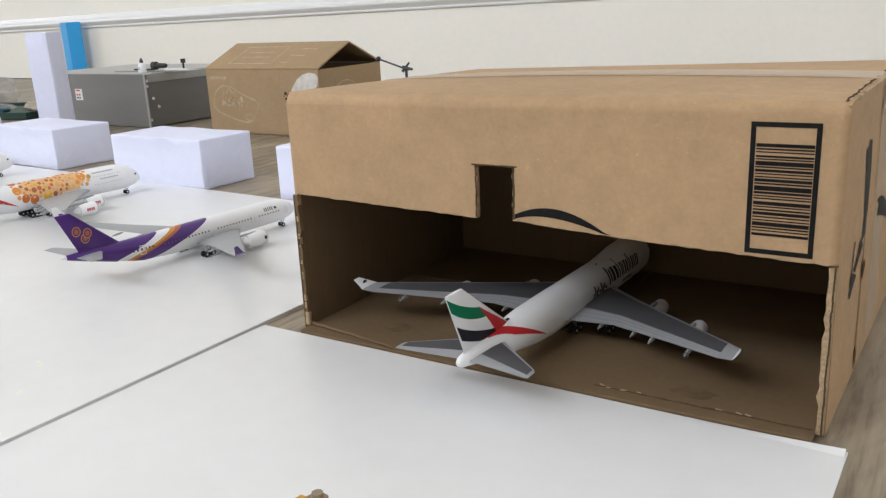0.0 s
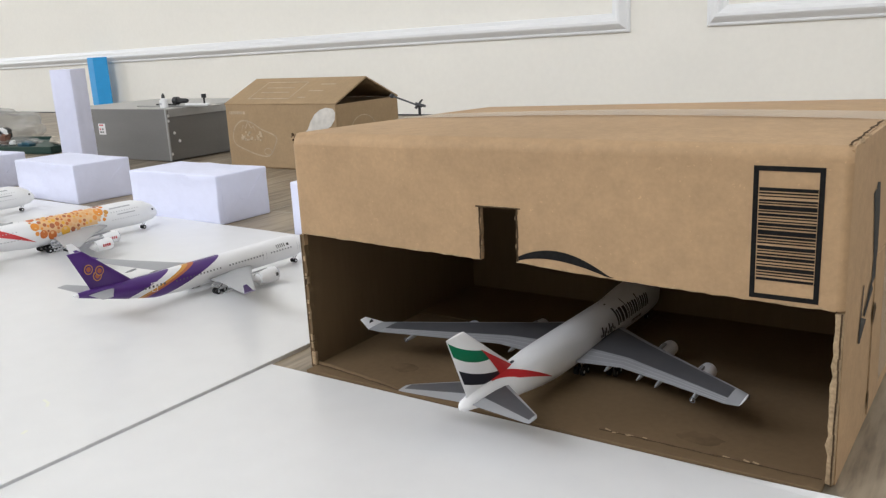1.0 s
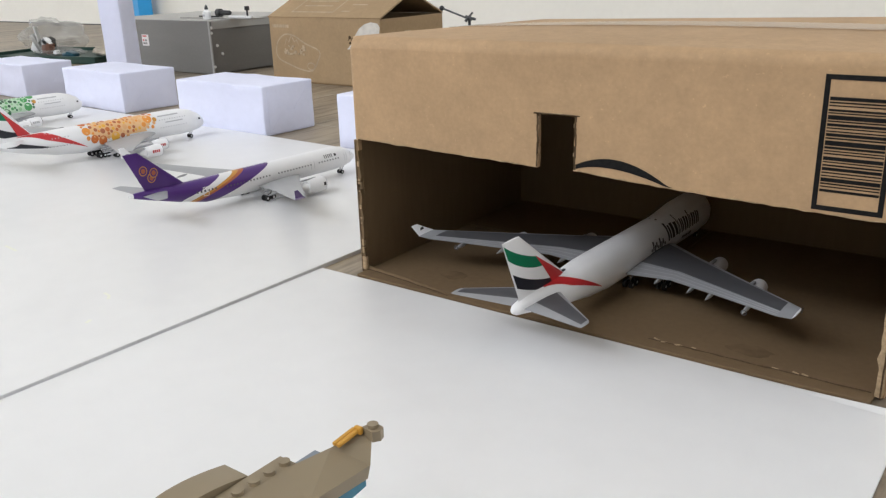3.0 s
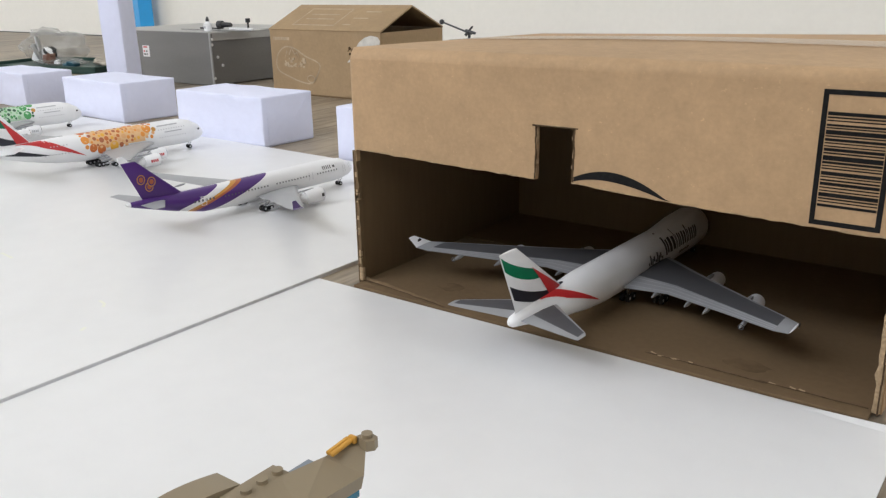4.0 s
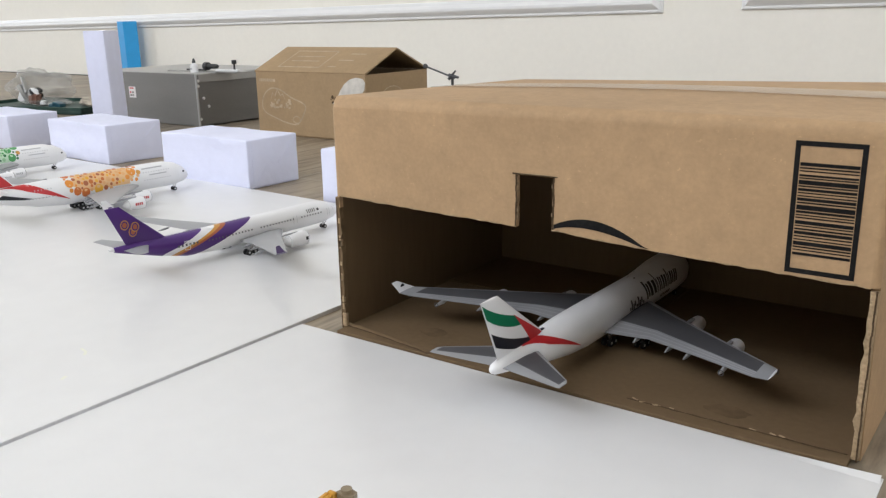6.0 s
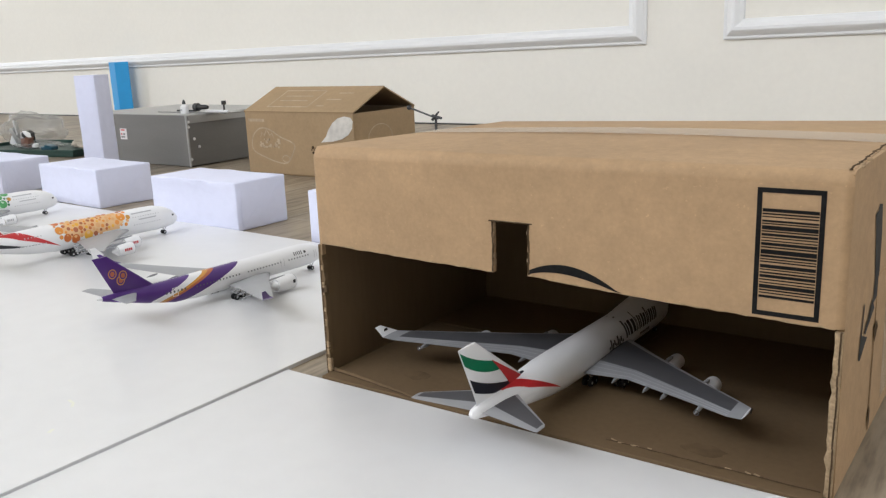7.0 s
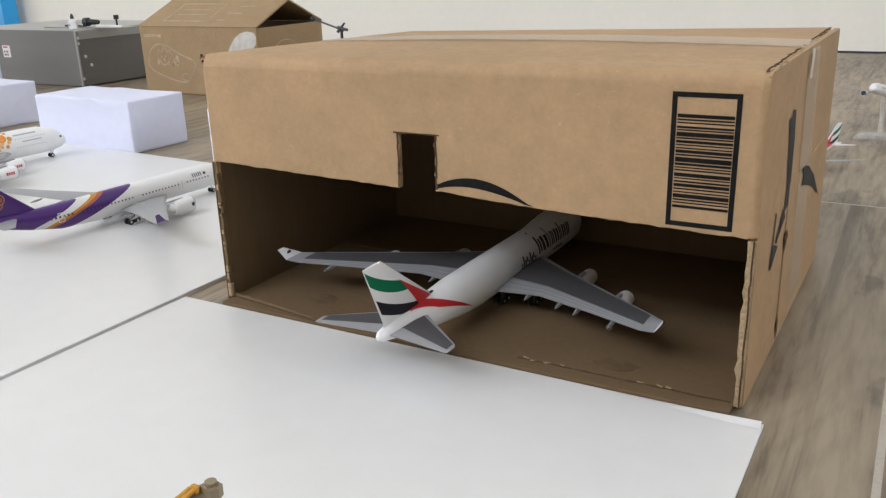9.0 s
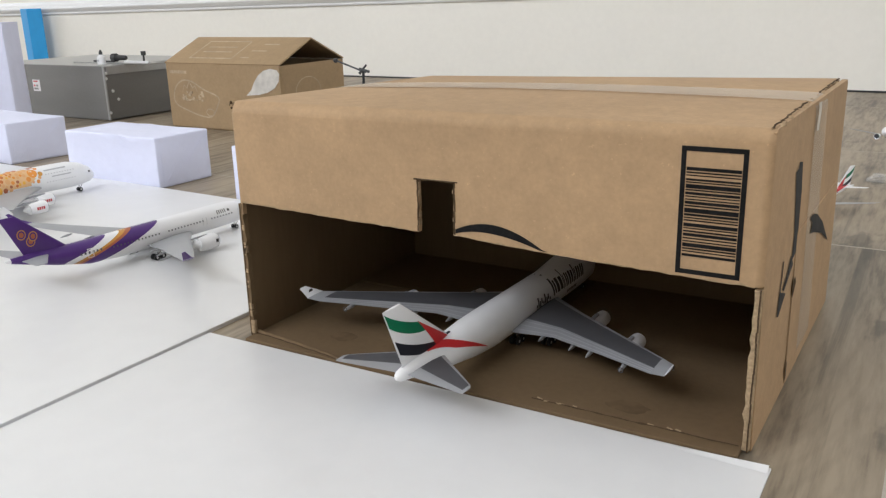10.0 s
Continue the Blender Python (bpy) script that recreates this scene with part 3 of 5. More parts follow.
b = bmesh.new()
for k in range(6):
    s = rng.uniform(0.0005, 0.0011)
    merge(b, turned(box(-s * 0.5, s * 0.5, -s, s, -s, s, 0.0002, 1), pose(BX0 + rng.uniform(-0.0005, 0.002), BY0 + rng.uniform(0.0, 0.004), BZ - rng.uniform(0.0, 0.007), rng.uniform(-25, 25), 20, rng.uniform(-30, 30))))
hangar_part("crushed_corner", b, "flute")

# tape over the top seam and down both sides
b = bmesh.new()
tp = [(BX1 + 0.0009, z) for z in (0.012, 0.05, 0.09, 0.13, 0.17)] + [(BX1 + 0.0008, BZ - 0.004), (BX1 - 0.001, BZ + 0.0009)]
tp += [(BX1 + (BX0 - BX1) * k / 20, BZ + 0.0013 + 0.0030 * math.sin(math.pi * k / 20)) for k in range(1, 20)]
tp += [(BX0 + 0.001, BZ + 0.0009), (BX0 - 0.0007, BZ - 0.004), (BX0 - 0.0007, 0.15)]
rows = []
for x, z in tp:
    row = []
    for y in (0.638, 0.648, 0.657, 0.668, 0.680, 0.692):
        if x > BX1:
            lean = 0.014 * (1 - z / BZ)
            row.append(b.verts.new((x + flare(y + lean, z) + 0.0003 * noise.noise(Vector((y * 90, z * 30, 0))), y + lean, z)))
        else:
            row.append(b.verts.new((x, y, z + (sag(x, y) if z > 0.19 else 0.0) + 0.0002 * noise.noise(Vector((x * 60, y * 90, 1))))))
    rows.append(row)
for r0, r1 in zip(rows, rows[1:]):
    for i in range(5):
        b.faces.new((r0[i], r0[i + 1], r1[i + 1], r1[i]))
hangar_part("packing_tape", b, "tape", "clear glossy packing tape", smooth=True)
b = bmesh.new()
vs = []
for k in range(9):
    u = k / 8
    y, z = 0.6500 + 0.002 * math.sin(5 * u), BZ - 0.0005 - 0.020 * u
    w = 0.0075 * (1 - 0.45 * u)
    vs.append((b.verts.new((BX1 + 0.0016 + flare(y, z), y - w, z)), b.verts.new((BX1 + 0.0024 + flare(y, z), y, z)), b.verts.new((BX1 + 0.0016 + flare(y, z), y + w, z))))
for r0, r1 in zip(vs, vs[1:]):
    for i in range(2):
        b.faces.new((r0[i], r0[i + 1], r1[i + 1], r1[i]))
hangar_part("tape_wrinkle", b, "tape_wrinkle", "whitish wrinkle in the tape", smooth=True)

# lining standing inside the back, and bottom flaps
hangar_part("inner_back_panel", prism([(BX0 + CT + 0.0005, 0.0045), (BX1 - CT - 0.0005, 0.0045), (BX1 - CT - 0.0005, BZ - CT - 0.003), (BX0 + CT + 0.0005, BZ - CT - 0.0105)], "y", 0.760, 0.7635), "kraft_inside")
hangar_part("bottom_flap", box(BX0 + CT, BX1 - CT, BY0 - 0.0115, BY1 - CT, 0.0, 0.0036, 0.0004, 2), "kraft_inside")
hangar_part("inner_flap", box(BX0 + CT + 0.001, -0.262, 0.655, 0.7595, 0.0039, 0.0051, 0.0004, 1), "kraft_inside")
for gx, gy, rx, ry in ((-0.405, 0.530, 0.013, 0.009), (-0.150, 0.519, 0.015, 0.009)):
    b = bmesh.new()
    c = [b.verts.new((gx + rx * (1 + 0.15 * rng.uniform(-1, 1)) * math.cos(a), gy + ry * (1 + 0.15 * rng.uniform(-1, 1)) * math.sin(a), 0.0038)) for a in [2 * math.pi * k / 18 for k in range(18)]]
    b.faces.new(c)
    hangar_part("glue_stain", b, "glue", "dark glue stain")
# frayed lower edge of the opening: a ragged dark line with a few pale flecks
b = bmesh.new()
vs = []
for k in range(91):
    x = -0.215 + (BX1 - 0.006 + 0.215) * k / 90
    mid = BY0 + 0.0004 + 0.0012 * noise.noise(Vector((x * 60, 2.0, 0)))
    w = max(0.00012, 0.0005 + 0.0011 * noise.noise(Vector((x * 130, 7.0, 0))))
    vs.append((b.verts.new((x, mid - w, 0.00395)), b.verts.new((x, mid, 0.0043 + 0.4 * w)), b.verts.new((x, mid + w, 0.00395))))
for r0, r1 in zip(vs, vs[1:]):
    for i in range(2):
        b.faces.new((r0[i], r1[i], r1[i + 1], r0[i + 1]))
hangar_part("frayed_edge", b, "flute", "frayed dark cardboard edge")
b = bmesh.new()
vs = []
for k in range(49):
    x = BX0 + 0.004 + 0.098 * k / 48
    y = BY0 + 0.004 - 0.0125 * (k / 48) ** 1.3 + 0.0008 * noise.noise(Vector((x * 90, 5.0, 0)))
    h = 0.0017 * (1 - k / 48) + 0.0007 * noise.noise(Vector((x * 150, 9.0, 0)))
    vs.append([b.verts.new((x, y - 0.0022, 0.0038)), b.verts.new((x, y - 0.0008, 0.0042 + max(0.0, h))), b.verts.new((x, y + 0.0006, 0.0045 + max(0.0, h))), b.verts.new((x, y + 0.0022, 0.0038))])
for r0, r1 in zip(vs, vs[1:]):
    for i in range(3):
        b.faces.new((r0[i], r1[i], r1[i + 1], r0[i + 1]))
hangar_part("crushed_edge", b, "kraft_inside", "crumpled folded cardboard edge", smooth=True)
b = bmesh.new()
vs = []
for k in range(49):
    x = BX0 + 0.004 + 0.098 * k / 48
    y = BY0 + 0.0014 - 0.0125 * (k / 48) ** 1.3 + 0.0010 * noise.noise(Vector((x * 90, 5.0, 0)))
    w = 0.0003 + 0.0006 * abs(noise.noise(Vector((x * 170, 1.0, 0))))
    vs.append([b.verts.new((x, y - w, 0.0041)), b.verts.new((x, y + w, 0.0045))])
for r0, r1 in zip(vs, vs[1:]):
    b.faces.new((r0[0], r1[0], r1[1], r0[1]))
hangar_part("frayed_edge", b, "flute", "frayed dark cardboard edge")
b = bmesh.new()
for k in range(9):
    x = rng.choice((-0.198, -0.19, -0.135, -0.115)) + rng.uniform(-0.012, 0.012)
    s = rng.uniform(0.0003, 0.0006)
    merge(b, turned(box(-s * 4, s * 4, -s, s, -s * 0.4, s * 0.6, 0.0001, 1), pose(x, BY0 + rng.uniform(0.0, 0.0035), 0.0042, rng.uniform(-20, 20), rng.uniform(-15, 15), rng.uniform(-25, 25))))
hangar_part("torn_paper", b, "kraft_torn")

# prints on the front: bar block in a frame, and an arc cut by the opening
PX0, PX1, PZ0, PZ1, FW = -0.1182, -0.0797, 0.1132, 0.1922, 0.0029
b = bmesh.new()
for c in ((PX0, PX0 + FW, PZ0, PZ1), (PX1 - FW, PX1, PZ0, PZ1), (PX0 + FW, PX1 - FW, PZ0, PZ0 + FW), (PX0 + FW, PX1 - FW, PZ1 - FW, PZ1)):
    box(c[0], c[1], BY0 - 0.0003, BY0 + 0.001, c[2], c[3], bm=b)
hangar_part("printed_frame", b, "ink", "black printed frame")
b = bmesh.new()
z = PZ1 - 0.0125
widths = (2.1, .9, .7, 1.2, .7, 2.6, .8, 1.6, .7, .7, 1.8, .9, 2.9, 1.4, .7, .8, 2.2, .7, 1.0, 1.9, .8, .7, 2.4, .9, .7, 1.6)
gaps = (.8, 1.0, 1.7, .7, .9, .6, .9, .8, 1.2, .8, .7, 1.0, .6, .9, .9, 1.4, .7, 1.1, .8, .9, 1.2, .9, .7, 1.0, 1.3, .8)
tot = sum(widths) + sum(gaps)
unit = (z - (PZ0 + 0.0105)) / tot
for w, g in zip(widths, gaps):
    hangar_part("printed_bar", box(PX0 + FW + 0.0006, PX1 - FW - 0.0004, BY0 - 0.0003, BY0 + 0.001, z - w * unit * 0.98, z), "ink")
    z -= (w + g) * unit
b = bmesh.new()
vs = []
for i in range(25):
    u = i / 24
    x = -0.2745 + 0.0705 * u
    zc = 0.1205 + 0.0345 * u * (1 - u) * (1.05 - 0.25 * u) - 0.0075 * u
    h = 0.0008 + 0.0026 * math.sin(math.pi * min(1, 0.12 + u * 0.95)) * (0.75 + 0.5 * u)
    cutz = 0.1170 - 0.0045 * max(0.0, (x + 0.2765)) / 0.0935 + 0.0008
    vs.append((b.verts.new((x, BY0 - 0.0003, max(zc - h, cutz))), b.verts.new((x, BY0 - 0.0003, max(zc + h, cutz + 0.0002)))))
for r0, r1 in zip(vs, vs[1:]):
    b.faces.new((r0[0], r1[0], r1[1], r0[1]))
hangar_part("printed_arc", b, "ink", "dark printed arc")


# prints and flap seam on the right side
def side_poly(name, pts, mt, dx=0.0004):
    b = bmesh.new()
    b.faces.new([b.verts.new((BX1 + dx + flare(y, z), y, z)) for y, z in pts])
    bmesh.ops.triangulate(b, faces=b.faces[:])
    return hangar_part(name, b, mt)


side_poly("printed_bar", [(0.580, 0.165), (0.590, 0.166), (0.592, 0.170), (0.604, 0.168), (0.610, 0.147), (0.611, 0.122), (0.609, 0.103), (0.593, 0.101), (0.595, 0.119), (0.586, 0.150)], "side_ink")
side_poly("printed_bar", [(0.590, 0.106), (0.600, 0.097), (0.572, 0.086), (0.566, 0.089), (0.578, 0.095)], "side_ink", 0.0006)
side_poly("printed_bar", [(0.561, 0.110), (0.564, 0.109), (0.560, 0.089), (0.580, 0.082), (0.559, 0.072), (0.553, 0.074)], "side_ink", 0.0005)
side_poly("printed_arc", [(0.656, 0.117), (0.672, 0.1165), (0.690, 0.112), (0.724, 0.098), (0.770, 0.070), (0.722, 0.089), (0.676, 0.101), (0.662, 0.103), (0.668, 0.110)], "side_ink", 0.0016)
side_poly("printed_arc", [(0.622, 0.110), (0.632, 0.1165), (0.654, 0.117), (0.664, 0.110), (0.656, 0.1035), (0.636, 0.104), (0.624, 0.104)], "ghost_ink", 0.0004)
side_poly("flap_seam", [(0.6060, 0.004), (0.6075, 0.004), (0.6065, 0.092), (0.6050, 0.092)], "flute", 0.0010)
side_poly("flap_seam", [(0.603, 0.082), (0.611, 0.085), (0.617, 0.079), (0.610, 0.073), (0.606, 0.070)], "flute", 0.0012)
side_poly("flap_seam", [(0.603, 0.018), (0.609, 0.022), (0.609, 0.010), (0.606, 0.006)], "flute", 0.0012)
b = box(BX1 - 0.001, BX1 + 0.0006, 0.6085, BY1 - 0.004, 0.003, 0.117, 0.0004, 2)
for v in b.verts:
    v.co.x += flare(v.co.y, v.co.z)
hangar_part("overlapping_flap", b, "kraft")
for x0, x1, y in ((-0.452, -0.375, 0.6350), (-0.352, -0.245, 0.6345), (-0.205, -0.085, 0.6340)):
    b = bmesh.new()
    vs = []
    for k in range(13):
        x = x0 + (x1 - x0) * k / 12
        z = BZ + 0.0011 + 0.0028 * math.sin(math.pi * (x - BX0) / (BX1 - BX0)) + sag(x, y)
        w = 0.0003 + 0.0002 * noise.noise(Vector((x * 80, 3, 0)))
        vs.append([b.verts.new((x, y + e, z)) for e in (-w, w)])
    for r0, r1 in zip(vs, vs[1:]):
        b.faces.new((r0[0], r0[1], r1[1], r1[0]))
    hangar_part("score_line", b, "flute", "thin dark score line on the top")


# ---- model airliners ----
class Plane:
    """A model airliner, nose towards +y, wheels on z = 0; sizes of the real one in metres, times s."""

    def __init__(self, spec, s, m, name, label, group=""):
        self.p, self.s = spec, s
        self.t = thing(name, m, label, "model airplane", group)
        st = np.array(spec["stations"], float)
        self.ys, self.st = -st[:, 0], st

    def sec(self, y):
        return [float(np.interp(-y, self.ys, self.st[:, k])) for k in (1, 2, 3)]

    def surf(self, y, th, off=0.0):
        hw, hh, zc = self.sec(y)
        return ((hw + off) * math.sin(th) * self.s, y * self.s, (zc + (hh + off) * math.cos(th)) * self.s)

    def theta(self, y, z):
        hw, hh, zc = self.sec(y)
        return math.acos(max(-1, min(1, (z - zc) / hh)))

    def add(self, name, b, mats, label="", smooth=False, parent=None, angle=35):
        o = part(name, b, mats, parent or self.t, label, smooth, angle=angle)
        if name in ("title_print", "cabin_windows", "printed_dots", "door_outline"):
            tagged(o, kind="stuff")
        return o

    def fuselage(self):
        L = self.ys[-1]
        ys = sorted({round(-y, 3) for y in np.concatenate([self.ys, np.linspace(0, L, 40), np.linspace(0, 6, 14)])}, reverse=True)
        rings = [[self.surf(y, 2 * math.pi * k / 40) for k in range(40)] for y in ys]
        self.add("fuselage", loft(rings), "white_paint", smooth=True)

    def patch(self, name, rows, mt, label="", off=0.035, sides=(1, -1)):
        """rows: (theta, y0, y1); a printed area on the hull."""
        b = bmesh.new()
        for sd in sides:
            g = []
            for th, y0, y1 in rows:
                n = 12
                g.append([b.verts.new(self.surf(y0 + (y1 - y0) * k / n, sd * th, off)) for k in range(n + 1)])
            for r0, r1 in zip(g, g[1:]):
                for k in range(len(r0) - 1):
                    b.faces.new((r0[k], r0[k + 1], r1[k + 1], r1[k]))
        return self.add(name, b, mt, label, smooth=True)

    def band(self, name, ys, zlo, zhi, mt, off=0.04, sides=(1, -1), label=""):
        """A printed stripe along the hull between two height curves."""
        b = bmesh.new()
        for sd in sides:
            g = []
            for y in ys:
                t0, t1 = self.theta(y, zhi(y)), self.theta(y, zlo(y))
                g.append([b.verts.new(self.surf(y, sd * (t0 + (t1 - t0) * k / 6), off)) for k in range(7)])
            for r0, r1 in zip(g, g[1:]):
                for k in range(6):
                    b.faces.new((r0[k], r0[k + 1], r1[k + 1], r1[k]))
        return self.add(name, b, mt, label, smooth=True)

    def rects(self, name, items, mt, off=0.05, sides=(1, -1), label=""):
        """Small printed rectangles: (y, z, length, height)."""
        b = bmesh.new()
        for sd in sides:
            for y, z, w, h in items:
                n = 5 if h > 1.0 else 1
                g = [[b.verts.new(self.surf(yy, sd * self.theta(yy, z - h / 2 + h * k / n), off)) for yy in (y, y + w)] for k in range(n + 1)]
                for r0, r1 in zip(g, g[1:]):
                    b.faces.new((r0[0], r0[1], r1[1], r1[0]))
        return self.add(name, b, mt, label)

    def discs(self, name, items, mt, off, sides=(1, -1)):
        b = bmesh.new()
        for sd in sides:
            for y, th, r in items:
                hw, hh, zc = self.sec(y)
                c = b.verts.new(self.surf(y, sd * th, off))
                ring = [b.verts.new(self.surf(y + r * math.cos(a), sd * (th + r * math.sin(a) / ((hw + hh) / 2)), off)) for a in [2 * math.pi * k / 14 for k in range(14)]]
                for k in range(14):
                    b.faces.new((c, ring[k], ring[(k + 1) % 14]))
        return self.add(name, b, mt, smooth=True)

    CH = (0.0, 0.015, 0.05, 0.12, 0.40, 0.70, 0.87, 1.0)
    TH = (0.0, 0.36, 0.64, 0.86, 1.0, 0.63, 0.30, 0.04)

    def foil(self, x, y_le, z, chord, thick, vertical=False):
        up = [(f * chord, t * thick) for f, t in zip(self.CH, self.TH)]
        lo = [(f * chord, -0.7 * t * thick) for f, t in zip(self.CH, self.TH)][-2:0:-1]
        if vertical:
            lo = [(f * chord, -t * thick) for f, t in zip(self.CH, self.TH)][-2:0:-1]
            return [(t * self.s, (y_le - f) * self.s, z * self.s) for f, t in up + lo]
        return [(x * self.s, (y_le - f) * self.s, (z + t) * self.s) for f, t in up + lo]

    def wing(self, name, secs, sd, dark=(3, 4), tip_from=99, mats=("wing_light", "wing_dark"), label=""):
        """secs: (x, y of the leading edge, z, chord, thickness)."""
        rings = [self.foil(sd * x, y, z, c, t) for x, y, z, c, t in secs]
        b = loft(rings)
        b.faces.ensure_lookup_table()
        n = len(rings[0])
        for k in range(len(secs) - 1):
            for i in range(n):
                if i in dark and k < tip_from:
                    b.faces[k * n + i].material_index = 1
        return self.add(name, b, list(mats), label, smooth=True, angle=28)

    def wing_line(self, secs, f, sd, width):
        """A fine pale panel line along the wing at the fraction f of its chord."""
        b = bmesh.new()
        h = float(np.interp(f, self.CH, self.TH))
        vs = []
        for x, y, z, c, t in secs[:-1]:
            vs.append([b.verts.new((sd * x * self.s, (y - f * c + e) * self.s, (z + h * t + 0.05) * self.s)) for e in (-width, width)])
        for r0, r1 in zip(vs, vs[1:]):
            b.faces.new((r0[0], r0[1], r1[1], r1[0]))
        return self.add("panel_line", b, "line_grey")

    def fin(self, secs, mt):
        """secs: (z, y of the leading edge, chord, half thickness)."""
        self.finsecs = secs
        return self.add("tail_fin", loft([self.foil(0, y, z, c, t, True) for z, y, c, t in secs]), mt, smooth=True, angle=28)

    def fin_pt(self, u, v, sd, off=0.03):
        s0, s1 = self.finsecs[-2], self.finsecs[-1]
        z, y, c, t = [a + (b_ - a) * v for a, b_ in zip(s0, s1)]
        h = float(np.interp(u, self.CH, self.TH)) * t + off
        return (sd * h * self.s, (y - u * c) * self.s, z * self.s)

    def fin_stripe(self, name, us, vlo, vhi, mt):
        b = bmesh.new()
        for sd in (1, -1):
            g = [[b.verts.new(self.fin_pt(u, max(0.0, vlo(u) + (vhi(u) - vlo(u)) * k / 5), sd)) for k in range(6)] for u in us]
            for r0, r1 in zip(g, g[1:]):
                for k in range(5):
                    b.faces.new((r0[k], r0[k + 1], r1[k + 1], r1[k]))
        return self.add(name, b, mt, smooth=True)

    def engine(self, x, y, z, r, length, sd):
        s = self.s
        prof = [(0.0, 0.86), (-0.02, 0.95), (-0.10, 1.0), (-0.40, 1.04), (-0.70, 0.94), (-0.80, 0.84)]
        rings = [[(sd * x * s + r * k * s * math.sin(a), (y + f * length) * s, z * s + r * k * s * math.cos(a)) for a in [2 * math.pi * i / 24 for i in range(24)]] for f, k in [(-0.10, 0.80), (-0.02, 0.82)] + prof + [(-0.80, 0.60), (-0.92, 0.46), (-1.0, 0.30), (-1.06, 0.06)]]
        e = self.add("engine", loft(rings), "white_paint", smooth=True)
        lip = [[(sd * x * s + r * k * s * math.sin(a), (y + f * length) * s, z * s + r * k * s * math.cos(a)) for a in [2 * math.pi * i / 24 for i in range(24)]] for f, k in ((-0.045, 0.815), (0.004, 0.85), (0.006, 0.90), (-0.03, 0.985))]
        self.add("inlet_lip", loft(lip, False), "chrome", smooth=True, parent=e)
        fan = bmesh.new()
        fan.faces.new([fan.verts.new((sd * x * s + 0.79 * r * s * math.sin(a), (y - 0.085 * length) * s, z * s + 0.79 * r * s * math.cos(a))) for a in [2 * math.pi * i / 20 for i in range(20)]])
        self.add("fan", fan, "dark_paint", parent=e)
        return e

    def pylon(self, x, y0, y1, z0, z1, sd):
        s = self.s
        o = [(y0 * s, z0 * s), (y1 * s, z0 * s + 0.2 * s), (y1 * s, z1 * s), ((y0 + y1) / 2 * s, z1 * s)]
        self.add("pylon", prism(o, "x", (sd * x - 0.22) * s, (sd * x + 0.22) * s), "wing_light")

    def gear(self, x, y, top, wheel_r, rows, pair=0.55):
        s = self.s
        g = self.add("landing_gear", merge(cyl((x * s, y * s, wheel_r * s), (x * s, y * s, top * s), 0.22 * s, 0.28 * s, 10), cyl((x * s, (y + 0.3) * s, wheel_r * 1.4 * s), (x * s, (y + 1.6) * s, top * s), 0.12 * s, 0.12 * s, 8)), "chrome")
        for dy in rows:
            for sd in (1, -1):
                xx = (x + sd * pair) * s
                w = cyl((xx - 0.26 * s, (y + dy) * s, wheel_r * s), (xx + 0.26 * s, (y + dy) * s, wheel_r * s), wheel_r * s, None, 18)
                wo = self.add("wheel", w, "rubber", parent=g, smooth=True)
                self.add("hub", cyl((xx + sd * 0.15 * s, (y + dy) * s, wheel_r * s), (xx + sd * 0.29 * s, (y + dy) * s, wheel_r * s), wheel_r * 0.42 * s, None, 12), "rivet", parent=g)
        if len(rows) > 1:
            self.add("bogie_beam", box((x - 0.15) * s, (x + 0.15) * s, (y + min(rows)) * s, (y + max(rows)) * s, (wheel_r - 0.15) * s, (wheel_r + 0.2) * s), "chrome", parent=g)

    def fairing(self, x, y, z, length, r):
        s = self.s
        rings = [[(x * s + r * k * s * math.sin(a), (y - f * length) * s, (z - 0.25 * f) * s + r * 1.2 * k * s * math.cos(a)) for a in [2 * math.pi * i / 10 for i in range(10)]] for f, k in ((0, 0.05), (0.15, 0.7), (0.4, 1.0), (0.7, 0.8), (0.92, 0.35), (1.0, 0.05))]
        self.add("flap_fairing", loft(rings), "wing_light", smooth=True)


